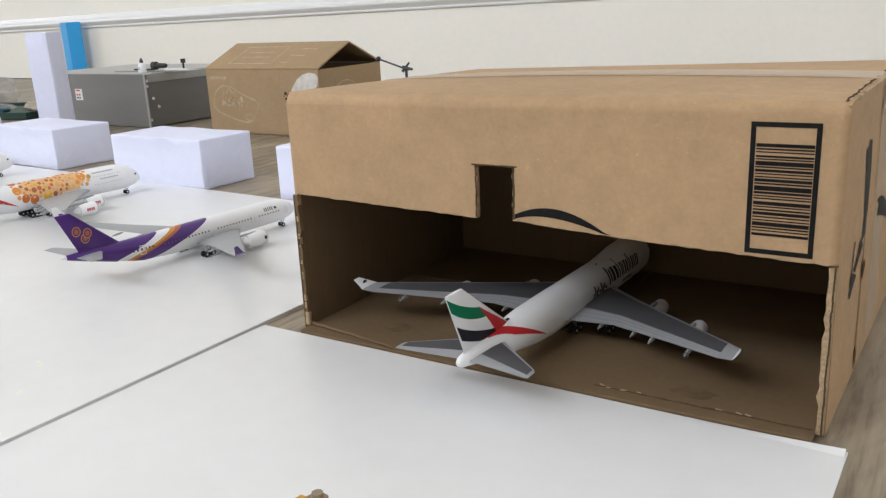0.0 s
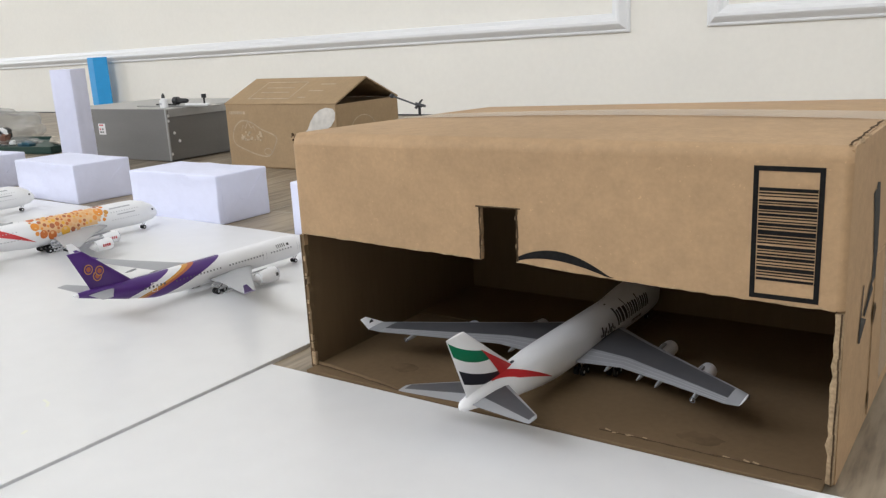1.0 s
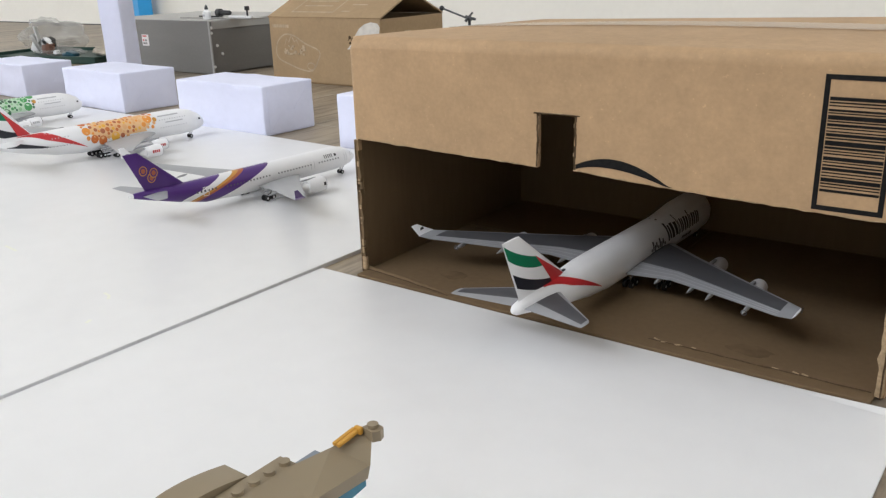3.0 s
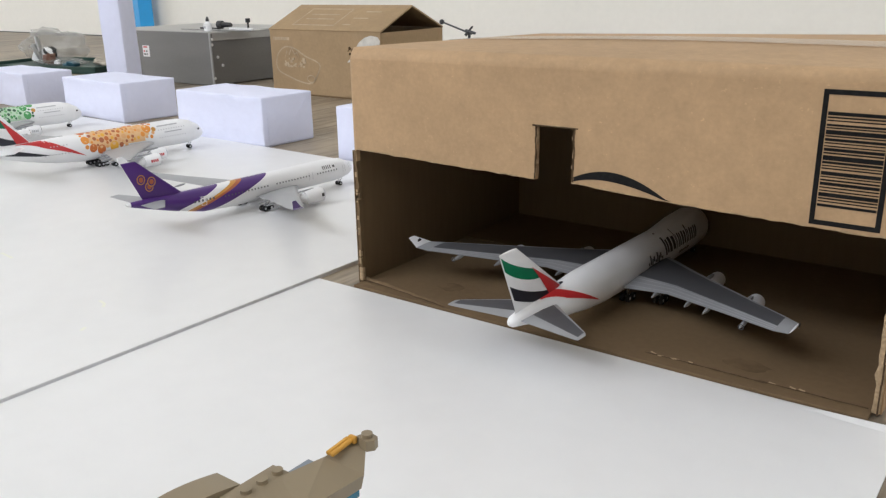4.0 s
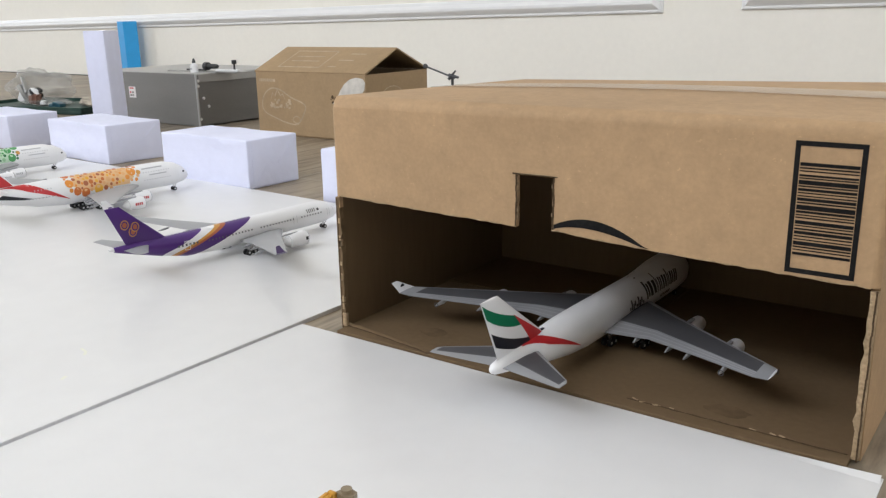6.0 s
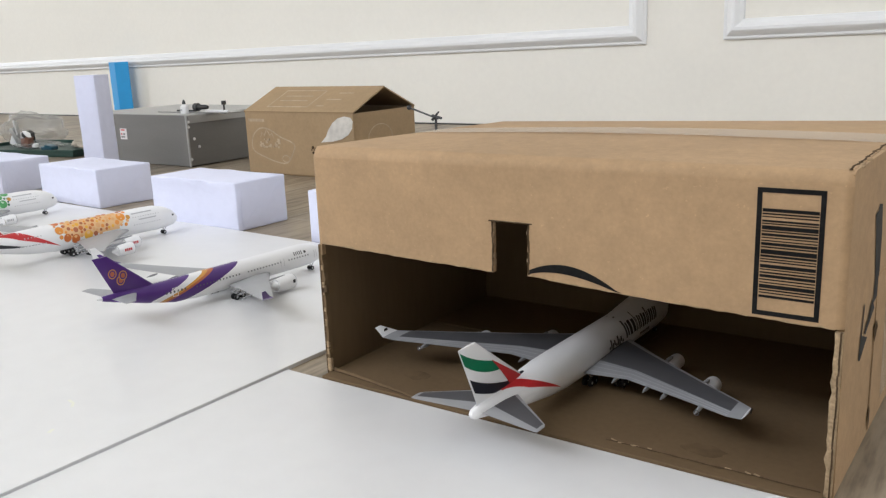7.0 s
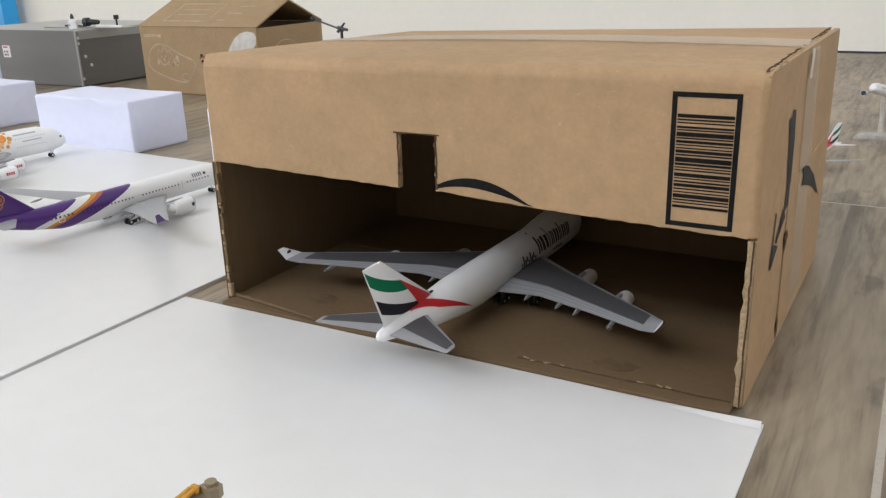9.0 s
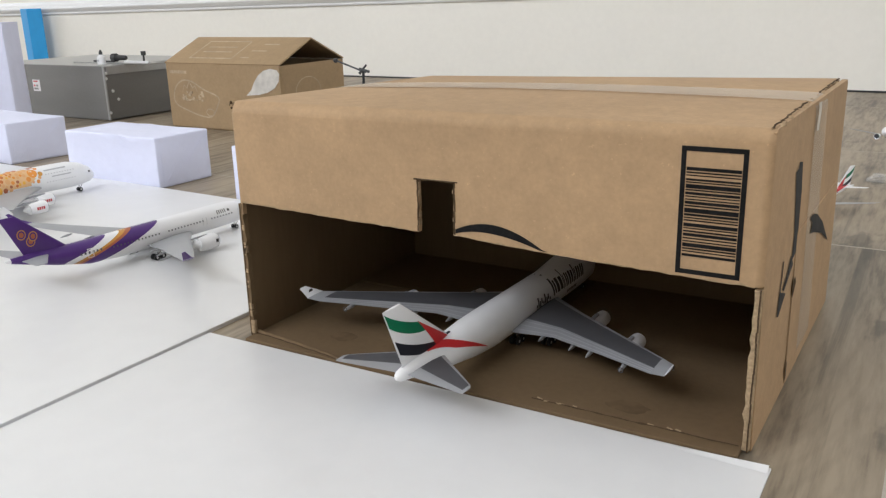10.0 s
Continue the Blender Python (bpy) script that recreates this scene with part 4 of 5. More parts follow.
def tail_stripes(a, fin_front, z_top, swoop):
    """Green, black and red curved stripes over the fin, the red one running out over the hull."""
    us = [0.20 + 0.765 * k / 16 for k in range(17)]

    def curve_through(*pts):
        """A smooth line through (u, v) pairs: the parabola that meets three of them."""
        (u0, v0), (u1, v1), (u2, v2) = pts
        return lambda u: v0 * (u - u1) * (u - u2) / ((u0 - u1) * (u0 - u2)) + v1 * (u - u0) * (u - u2) / ((u1 - u0) * (u1 - u2)) + v2 * (u - u0) * (u - u1) / ((u2 - u0) * (u2 - u1))

    a.fin_stripe("green_stripe", us, curve_through((0.2, 0.36), (0.62, 0.47), (1.0, 0.73)), curve_through((0.2, 0.57), (0.6, 0.75), (1.0, 0.975)), "green")
    a.fin_stripe("black_stripe", us, curve_through((0.2, -0.16), (0.7, 0.02), (1.0, 0.20)), curve_through((0.2, 0.06), (0.62, 0.21), (1.0, 0.47)), "dark_paint")
    b = bmesh.new()
    for sd in (1, -1):
        g = []
        for k in range(13):
            v = 0.59 * (1 - k / 12)
            u0, u1 = 0.035 + 0.155 * (v / 0.59) ** 1.6, 0.20 + 0.14 * (1 - v / 0.59)
            g.append([b.verts.new(a.fin_pt(u0 + (u1 - u0) * j / 4, v, sd, 0.06)) for j in range(5)])
        for r0, r1 in zip(g, g[1:]):
            for j in range(4):
                b.faces.new((r0[j], r0[j + 1], r1[j + 1], r1[j]))
    a.add("red_stripe", b, "red", smooth=True)
    y0, y1, z1 = swoop
    ys = [y0 + (y1 - y0) * k / 16 for k in range(17)]

    def hi(y):
        v = max(0.0, (y - fin_front) / (y1 - fin_front))
        return z_top(y) - v ** 1.15 * (z_top(y) - z1)

    def lo(y):
        u = (y - y0) / (y1 - y0)
        return min(hi(y) - 0.03, z_top(y) - 0.06 - (z_top(y) - z1) * (0.03 + 0.97 * u ** 1.2) * min(1.0, 0.15 + u * 2.2))

    a.band("red_stripe", ys, lo, hi, "red")


def freighter():
    st = [(-3.2, .05, .05, 4.5), (-3.6, 1.0, 1.1, 4.6), (-4.8, 2.0, 2.3, 4.9), (-7.2, 2.9, 3.4, 5.2), (-11, 3.2, 3.9, 5.4), (-16, 3.25, 3.85, 5.3), (-23, 3.25, 3.35, 4.9), (-45, 3.25, 3.3, 4.9), (-50, 3.0, 3.1, 5.1), (-56, 2.35, 2.5, 5.4), (-62, 1.6, 1.75, 5.8), (-66, 1.05, 1.15, 6.05), (-68, .75, .8, 6.1), (-68.6, .45, .5, 6.1), (-68.8, .2, .22, 6.1)]
    a = Plane({"stations": st}, 0.005, pose(-0.2705, 0.773, 0.0040, 0, 0, -2.0), "model_airplane", "white four-engined model freighter with striped tail, parked in the box", "model airliners")
    a.fuselage()
    for sd in (1, -1):
        wing_secs = [(2.2, -23.2, 3.6, 18.6, .85), (10.6, -30.6, 4.4, 11.6, .55), (21, -39.0, 5.4, 8.0, .36), (29.0, -45.4, 6.2, 5.6, .25), (31.0, -47.2, 6.45, 4.2, .18)]
        a.wing("wing", wing_secs, sd, tip_from=3)
        tip = (32.9, -49.6, 7.8, 1.6, .09) if sd < 0 else (31.6, -49.0, 7.1, 2.2, .09)
        a.wing("winglet", [(31.0, -47.2, 6.45, 4.2, .18), ((31.0 + tip[0]) / 2, -48.2, (6.3 + tip[2]) / 2, 3.0, .13), tip], sd, dark=(), mats=("white_paint",))
        for x, y, z in ((8.5, -39.4, 4.05), (14.5, -41.4, 4.55), (18.0, -43.2, 4.9), (24.3, -46.3, 5.45)):
            a.fairing(sd * x, y, z - 0.15, 3.7, 0.32)
        a.engine(12.0, -24.8, 2.1, 1.28, 6.2, sd)
        a.engine(21.2, -33.3, 2.9, 1.28, 6.2, sd)
        a.pylon(12.0, -32.0, -27.5, 3.1, 3.7, sd)
        a.pylon(21.2, -40.0, -36.0, 3.9, 4.6, sd)
        a.wing("stabilizer", [(0.4, -58.2, 6.1, 9.0, .36), (10.0, -66.0, 6.35, 2.8, .14), (10.5, -66.8, 6.4, 2.0, .1)], sd, tip_from=1)
        for f in (0.76, 0.84, 0.93):
            a.wing_line(wing_secs, f, sd, 0.10)
        ring = [[(sd * (24.4 + 0.36 * math.cos(t) + 0.06 * math.cos(t) * math.cos(q)) * a.s, (-49.6 + 0.06 * math.sin(q)) * a.s, (5.1 + 0.36 * math.sin(t) + 0.06 * math.sin(t) * math.cos(q)) * a.s) for q in [2 * math.pi * j / 6 for j in range(6)]] for t in [2 * math.pi * i / 14 for i in range(15)]]
        a.add("tie_ring", loft(ring, False), "wing_dark", smooth=True)
        b = bmesh.new()
        b.faces.new([b.verts.new((sd * (31.95 + 0.02 * dz) * a.s - sd * 0.0009, (-49.6 + dy) * a.s, (7.1 + dz) * a.s)) for dy, dz in ((0, -0.35), (0.5, 0.1), (0.1, 0.5), (-0.5, 0.35), (-0.55, -0.15))])
        a.add("winglet_mark", b, "title")
    a.add("fin_root_cap", box(-0.18 * a.s, 0.18 * a.s, -56.6 * a.s, -55.2 * a.s, 7.75 * a.s, 8.12 * a.s, 0.0003, 2), "dark_paint", "small dark cap before the fin", smooth=True)
    a.fin([(6.2, -53.5, 14.0, .35), (7.5, -55.2, 12.2, .42), (16.3, -67.2, 4.0, .22)], "white_paint")
    tail_stripes(a, -57.6, lambda y: a.sec(y)[1] + a.sec(y)[2] - 0.05, (-61.8, -49.0, 4.0))
    for x, y in ((6.6, -35.2), (-6.6, -35.2), (1.9, -37.4), (-1.9, -37.4)):
        a.gear(x, y, 3.0, 0.62, (-0.75, 0.75))
    a.gear(0, -7.8, 2.6, 0.55, (0,))
    # big dark title and a smaller script line, as plain marks
    items, y = [], -26.4
    for w, h in ((1.3, 3.0), (2.2, 2.1), (.55, 2.9), (1.0, 2.1), (1.4, 2.1), (.8, 2.8), (1.3, 2.1), (1.2, 2.1)):
        items += [(y, 6.2 + (h - 2.1) * .4, w * .42, h * 1.1), (y + w * .62, 6.2, w * .42, 2.1)]
        y += w + 0.42
    a.rects("title_print", items, "title", label="dark title lettering shown as plain marks")
    items, y = [], -33.0
    for k in range(9):
        items.append((y, 5.0 + 0.5 * (k % 2), 0.45, 0.5 + 0.35 * ((k * 7) % 4)))
        y += 0.62
    items.append((-33.0, 4.5, 5.4, 0.22))
    a.rects("title_print", items, "title")
    a.rects("title_print", [(-20.5 + 0.6 * k, 4.0, 0.4, 0.55) for k in range(7)], "title")
    return a


freighter()


def twinjet_purple():
    st = [(0, .05, .05, 4.0), (-.5, .95, .95, 4.1), (-2, 1.9, 1.9, 4.35), (-4.5, 2.65, 2.7, 4.6), (-8, 2.98, 3.05, 4.75), (-40, 2.98, 3.05, 4.75), (-48, 2.75, 2.75, 5.0), (-55, 2.0, 2.0, 5.85), (-61, 1.15, 1.2, 6.8), (-65, .55, .6, 7.4), (-66.4, .22, .25, 7.6)]
    a = Plane({"stations": st}, 0.0048, pose(-0.7452, 0.7765, 0.0042, 0, 0, -3.2), "model_airplane", "white and purple model airliner with gold stripe on white board", "model airliners")
    a.fuselage()
    L, zm = 66.4, 4.75
    thr = [0.02 + (math.pi - 0.04) * k / 24 for k in range(25)]

    def line(c):
        def f(th):
            y = -L + c
            for _ in range(4):
                z = a.sec(y)[2] + a.sec(y)[1] * math.cos(th)
                y = -L + c + 3.2 * (z - zm)
            return y
        return f

    e0, e1, e2, e25, e3, e4 = line(11.0), line(13.4), line(17.0), line(18.6), line(20.2), line(27.6)
    a.patch("purple_tail_print", [(t, -L + 1.0, max(-L + 1.2, e1(t))) for t in thr], "purple")
    a.patch("gold_stripe", [(t, max(-L + 1, e2(t)), max(-L + 1.1, e25(t))) for t in thr], "gold")
    a.patch("magenta_stripe", [(t, max(-L + 1, e25(t)), max(-L + 1.1, e3(t))) for t in thr], "orange4")
    a.patch("purple_stripe", [(t, max(-L + 1, e3(t)), max(-L + 1.1, e4(t))) for t in thr], "purple")
    for sd in (1, -1):
        a.wing("wing", [(2.0, -20.5, 3.1, 13.6, .75), (10.5, -27.8, 3.9, 8.6, .45), (22, -36.6, 5.4, 5.2, .26), (29.5, -42.6, 6.6, 3.0, .16)], sd, dark=(), mats=("wing_light", "wing_dark"))
        a.wing("winglet", [(29.5, -42.6, 6.6, 3.0, .16), (31.2, -44.6, 7.5, 2.2, .12), (32.3, -46.8, 9.4, 1.0, .08)], sd, dark=(), mats=("purple",))
        for x, y, z in ((8, -35.2, 3.3), (13.5, -37.6, 3.9), (18.5, -40.4, 4.4)):
            a.fairing(sd * x, y + 0.8, z + 0.2, 3.4, 0.24)
        e = a.engine(10.5, -20.6, 2.35, 1.85, 6.8, sd)
        a.pylon(10.5, -31, -23.0, 3.9, 4.3, sd)
        a.wing("stabilizer", [(0.4, -57.2, 7.0, 6.2, .3), (9.0, -62.6, 7.8, 2.4, .12)], sd, dark=())
        b = prism([(-21.9 * a.s, 2.2 * a.s), (-21.2 * a.s, 2.2 * a.s), (-21.2 * a.s, 3.0 * a.s), (-21.9 * a.s, 3.0 * a.s)], "x", (sd * 10.5 + 1.8) * a.s, (sd * 10.5 + 1.93) * a.s)
        a.add("engine_mark", b, "title")
    a.fin([(6.8, -49.5, 12.5, .32), (7.9, -52.8, 9.6, .38), (16.5, -63.0, 3.4, .2)], "purple")
    for mt, r, off in (("gold", 1.0, 0.03), ("purple", .80, 0.05), ("orange4", .52, 0.07)):
        b = bmesh.new()
        for sd in (1, -1):
            for u, v in ((0.66, 0.52), (0.60, 0.31), (0.40, 0.43)):
                c = Vector(a.fin_pt(u, v, sd, off + 0.06))
                b.faces.new([b.verts.new((c.x, c.y + r * a.s * math.cos(q), c.z + r * a.s * math.sin(q) * 1.1)) for q in [2 * math.pi * k / 16 for k in range(16)]])
        a.add("fin_emblem", b, mt, "gold ringed emblem shown as plain discs")
    for x in (5.0, -5.0):
        a.gear(x, -33.3, 3.2, 0.70, (-0.9, 0.9))
    a.gear(0, -4.8, 2.4, 0.55, (0,))
    a.rects("cabin_windows", [(-8.2 - 0.95 * k, 5.25, 0.36, 0.36) for k in range(38) if k not in (8, 9, 22, 23)], "window_print")
    a.rects("cabin_windows", [(-46.5 - 0.95 * k, 5.45, 0.45, 0.5) for k in range(6)], "window_print")
    a.rects("title_print", [(-12.6 + .62 * k, 6.3, .26, .85) for k in range(5)] + [(-9.2, 6.25, .7, .55)], "title", label="dark title lettering shown as plain marks")
    a.rects("door_outline", [(-5.6, 5.0, .1, 1.9), (-4.8, 5.0, .1, 1.9), (-16.4, 5.0, .1, 1.9), (-17.5, 5.0, .1, 1.9)], "line_grey")
    a.rects("door_outline", [(-49.5, 5.3, .12, 2.0), (-48.3, 5.3, .12, 2.0), (-49.5, 6.2, 1.3, .12), (-49.5, 4.3, 1.3, .12), (-33.5, 5.0, .12, 2.0), (-32.4, 5.0, .12, 2.0)], "white_paint", off=0.06)
    a.rects("cockpit_windows", [(-2.9, 5.35, 1.2, .7)], "title")
    return a


twinjet_purple()


def superjumbo(x, y, yaw, pre, base, label, seed):
    st = [(0, .05, .05, 4.6), (-.5, 1.2, 1.3, 4.8), (-2, 2.2, 2.5, 5.2), (-5, 3.1, 3.6, 5.7), (-9, 3.5, 4.15, 6.1), (-14, 3.57, 4.2, 6.2), (-44, 3.57, 4.2, 6.2), (-52, 3.2, 3.7, 6.6), (-60, 2.3, 2.7, 7.4), (-67, 1.2, 1.5, 8.2), (-71, .55, .7, 8.6), (-72.5, .2, .22, 8.7)]
    a = Plane({"stations": st}, 0.00478, pose(x, y, 0.0042, 0, 0, yaw), "model_airplane", label, "model airliners")
    a.fuselage()
    for sd in (1, -1):
        a.wing("wing", [(2.4, -19.5, 4.2, 18.5, 1.0), (13.5, -30.5, 5.2, 12.0, .6), (28, -42.0, 6.8, 7.0, .32), (38.8, -50.3, 8.0, 3.8, .18)], sd, dark=(), mats=("wing_light", "wing_dark"))
        b = prism([(-50.4 * a.s, 7.0 * a.s), (-53.6 * a.s, 6.6 * a.s), (-54.2 * a.s, 9.4 * a.s), (-52.6 * a.s, 9.4 * a.s)], "x", sd * 38.9 * a.s, sd * 39.05 * a.s)
        a.add("wingtip_fence", b, "white_paint")
        for k, (ex, ey, ez) in enumerate(((14.0, -24.0, 2.9), (25.5, -33.4, 4.0))):
            a.engine(ex, ey, ez, 1.75, 6.4, sd)
            a.pylon(ex, ey - 10, ey - 2.2, ez + 1.4, ez + 2.1, sd)
            for j in range(4):
                c = prism([((ey - 3.6 + .62 * j) * a.s, (ez - .3) * a.s), ((ey - 3.2 + .62 * j) * a.s, (ez - .3) * a.s), ((ey - 3.2 + .62 * j) * a.s, (ez + .45) * a.s), ((ey - 3.6 + .62 * j) * a.s, (ez + .45) * a.s)], "x", (sd * ex + 1.70) * a.s, (sd * ex + 1.86) * a.s)
                a.add("engine_mark", c, "red" if pre == "orange" else "line_grey")
        for fx, fy, fz in ((9, -40.5, 4.2), (16, -43.5, 5.0), (22.5, -46.8, 5.7), (30, -50.2, 6.5)):
            a.fairing(sd * fx, fy + 0.8, fz + 0.2, 3.6, 0.27)
        a.wing("stabilizer", [(0.6, -60.0, 8.8, 9.8, .42), (14.6, -69.0, 10.2, 3.6, .16)], sd, dark=(), mats=("white_paint",))
    a.fin([(9.0, -55.5, 14.5, .4), (10.2, -58.0, 12.0, .5), (23.2, -68.5, 5.0, .28)], "white_paint")
    tail_stripes(a, -55, lambda q: a.sec(q)[1] + a.sec(q)[2] - 0.05, (-62.5, -43.5, 4.2))
    a.band("black_stripe", [-66 + 16 * k / 14 for k in range(15)], lambda q: max(6.2 - 0.02 * (q + 66), 9.2 - 0.27 * (q + 66) - 1.7 * (-50 - q) / 16), lambda q: max(6.25 - 0.02 * (q + 66), 9.2 - 0.27 * (q + 66)), "dark_paint")
    a.gear(0, -5.6, 3.0, 0.64, (0,))
    for gx, gy in ((6.0, -35.6), (-6.0, -35.6), (2.6, -38.6), (-2.6, -38.6)):
        a.gear(gx, gy, 3.4, 0.70, (-1.3, 0, 1.3) if abs(gx) < 4 else (-0.8, 0.8))
    r = random.Random(seed)
    thr = [0.16 + 1.55 * k / 14 for k in range(15)]
    a.patch("pale_print", [(t, -44 + 3.0 * abs(math.sin(3.1 * t)), -21.5 - 2.2 * abs(math.sin(4.3 * t + 1))) for t in thr], base, off=0.03)
    groups, large = {k: [] for k in range(5)}, []
    placed = []
    for big in (True, False):
        for _ in range(2600 if not big else 90):
            yy, th = r.uniform(-44, -20.5), r.uniform(0.12, 1.8)
            edge = min(abs(yy + 44), abs(yy + 20.5)) < 4.0 or th > 1.5
            rad = r.uniform(1.15, 1.6) if big else r.uniform(0.34, 0.8)
            if big != edge and big:
                continue
            if th > 1.5 and not (-42 < yy < -30):
                continue
            if all((yy - p) ** 2 + (3.9 * (th - q)) ** 2 > (rad + w + 0.05) ** 2 for p, q, w in placed):
                placed.append((yy, th, rad))
                if big:
                    large.append(((yy, th, rad), r.choice((0, 1, 2, 0, 1))))
                else:
                    groups[r.randrange(5)].append((yy, th, rad))
    for item, k in large:
        for sd in (1, -1):
            a.discs("large_dot", [item], pre + str(k), 0.06, (sd,))
    for k, items in groups.items():
        if items:
            a.discs("printed_dots", items, pre + str(k), 0.055)
    a.rects("cabin_windows", [(-9 - 0.95 * k, 8.1, 0.3, 0.28) for k in range(11)] + [(-9 - 0.95 * k, 5.7, 0.3, 0.28) for k in range(11)] + [(-49 - 0.95 * k, 8.2, 0.3, 0.28) for k in range(6)] + [(-48 - 0.95 * k, 5.9, 0.3, 0.28) for k in range(9)], "line_grey")
    a.rects("title_print", [(-18.5, 9.2, 7.5, 0.35), (-16.5, 7.2, 6.5, 0.3)], "line_grey")
    for sd in (1, -1):
        a.discs("round_mark", [(-20.0, 0.95, 0.75)], "gold", 0.06, (sd,))
    a.rects("cockpit_windows", [(-3.3, 6.3, 0.9, .55)], "title")
    return a


superjumbo(-1.130, 0.839, -2.2, "orange", "peach", "white four-engined model airliner with orange dots on white board", 3)
superjumbo(-1.500, 0.850, -2.2, "leaf", "mint", "white four-engined model airliner with green dots on white board", 8)


def small_jet(m, label, striped):
    st = [(0, .05, .05, 4.2), (-.5, 1.0, 1.0, 4.3), (-2, 2.0, 2.0, 4.6), (-5, 2.9, 2.9, 4.9), (-9, 3.1, 3.1, 5.1), (-46, 3.1, 3.1, 5.1), (-56, 2.3, 2.4, 5.8), (-66, 1.1, 1.2, 6.8), (-72, .3, .5, 7.2), (-73.5, .1, .4, 7.2)]
    a = Plane({"stations": st}, 0.0025, m, "model_airplane", label, "small model airliners")
    a.fuselage()
    for sd in (1, -1):
        a.wing("wing", [(2.0, -24, 3.4, 14.0, .75), (10.5, -31.5, 4.2, 9.0, .45), (30.5, -46.5, 6.8, 2.6, .18), (32.0, -48.2, 7.2, 1.2, .1)], sd, dark=())
        a.engine(9.8, -24.6, 2.6, 1.8, 6.6, sd)
        a.pylon(9.8, -34, -27.0, 4.1, 4.6, sd)
        a.wing("stabilizer", [(0.5, -62.5, 7.2, 7.0, .3), (10.6, -69, 8.0, 2.5, .12)], sd, dark=(), mats=("white_paint",))
    a.fin([(7.0, -57.0, 13.0, .32), (8.0, -59.2, 11.0, .4), (18.5, -68.5, 4.2, .22)], "white_paint")
    if striped:
        tail_stripes(a, -59, lambda q: a.sec(q)[1] + a.sec(q)[2] - 0.05, (-68, -52, 5.0))
    a.rects("cockpit_windows", [(-3.6, 5.9, 1.4, .8)], "title")
    a.rects("cabin_windows", [(-9 - 1.0 * k, 5.7, 0.5, 0.5) for k in range(50)], "window_print")
    return a


jet = small_jet(pose(-0.172, 1.100, 0.0, 0, 0, 150), "small white model airliner with red-striped tail on the floor", True)
for x, y in ((5.4, -37), (-5.4, -37)):
    jet.gear(x, y, 3.4, 0.7, (-1.4, 0, 1.4))
jet.gear(0, -6, 2.4, 0.55, (0,))
small_jet(pose(-0.0545, 1.330, 0.0710, 11, 0, 170), "small white model airliner held up on a clear acrylic stand", True)

stand = thing("display_stand", pose(-0.0400, 1.392, 0.0, 0, 0, 170), "clear acrylic display stand under a model airliner, on the floor", "stand")
part("base_plate", box(-0.030, 0.030, -0.024, 0.024, 0.0, 0.006, 0.0015, 2), "acrylic", stand)
rod = loft([[(r * math.cos(q), dy + r * math.sin(q), z) for q in [2 * math.pi * k / 12 for k in range(12)]] for z, dy, r in ((0.006, -0.008, 0.0070), (0.010, -0.006, 0.0050), (0.018, -0.003, 0.0036), (0.034, 0.0, 0.0030), (0.050, 0.002, 0.0034), (0.062, 0.001, 0.0050))])
part("rod", rod, "acrylic", stand, smooth=True)


# ---- paper-wrapped blocks, paper tower ----
def wrapped_block(m, w, d, h, label, seed):
    r = random.Random(seed)
    t = thing("paper_wrapped_box", m, label, "box", "white paper blocks")
    b = box(0, w, 0, d, 0, h)
    bmesh.ops.subdivide_edges(b, edges=b.edges[:], cuts=7, use_grid_fill=True)
    for v in b.verts:
        n = noise.noise(v.co * 22 + Vector((seed * 3.1, 0, 0)))
        edge = sum((v.co.x < 1e-5 or v.co.x > w - 1e-5, v.co.y < 1e-5 or v.co.y > d - 1e-5, v.co.z < 1e-5 or v.co.z > h - 1e-5))
        k = 0.0052 if edge == 1 else 0.0034
        if v.co.x < 1e-5 or v.co.x > w - 1e-5:
            k = 0.0012
        v.co += Vector((n, noise.noise(v.co * 25 + Vector((9, 4, 0))), 0.5 * noise.noise(v.co * 21 + Vector((0, 7, 2))))) * k
        if v.co.z < 0:
            v.co.z = 0
    bmesh.ops.bevel(b, geom=[e for e in b.edges if e.calc_face_angle(0) > 1.0], offset=0.0026, segments=4, affect="EDGES", profile=0.5)
    part("wrapping", b, "paper", t, smooth=True, angle=50)
    for face in (0, 1):
        x, s = (w, 1) if face else (0, -1)
        for pts in (((d * .09, 0.004), (d * .09, h * .90), (d * .44, h * .52), (d * .40, h * .30)), ((d * .91, 0.004), (d * .91, h * .90), (d * .60, h * .50), (d * .55, h * .30)), ((d * .10, 0.004), (d * .90, 0.004), (d * .66, h * .44), (d * .34, h * .44))):
            lift = 0.0002 if pts[0][0] != d * .10 else 0.0007
            part("folded_flap", prism(pts, "x", x + s * lift, x + s * (lift + 0.0004)), "paper", t)
    return t


wrapped_block(pose(-1.262, 0.892, 0, 0, 0, -1.2), 0.226, 0.110, 0.0805, "white paper-wrapped box with folded ends standing on the floor", 1)
wrapped_block(pose(-1.697, 0.932, 0, 0, 0, -4.0), 0.230, 0.120, 0.0765, "shorter white paper-wrapped box with folded ends on the floor", 2)
wrapped_block(pose(-2.085, 0.935, 0, 0, 0, -2.0), 0.235, 0.115, 0.074, "white paper-wrapped box with creased side on the floor", 3)
wrapped_block(pose(-0.872, 0.885, 0, 0, 0, 1.0), 0.235, 0.100, 0.0805, "white paper-wrapped box standing behind the brown cardboard box", 4)

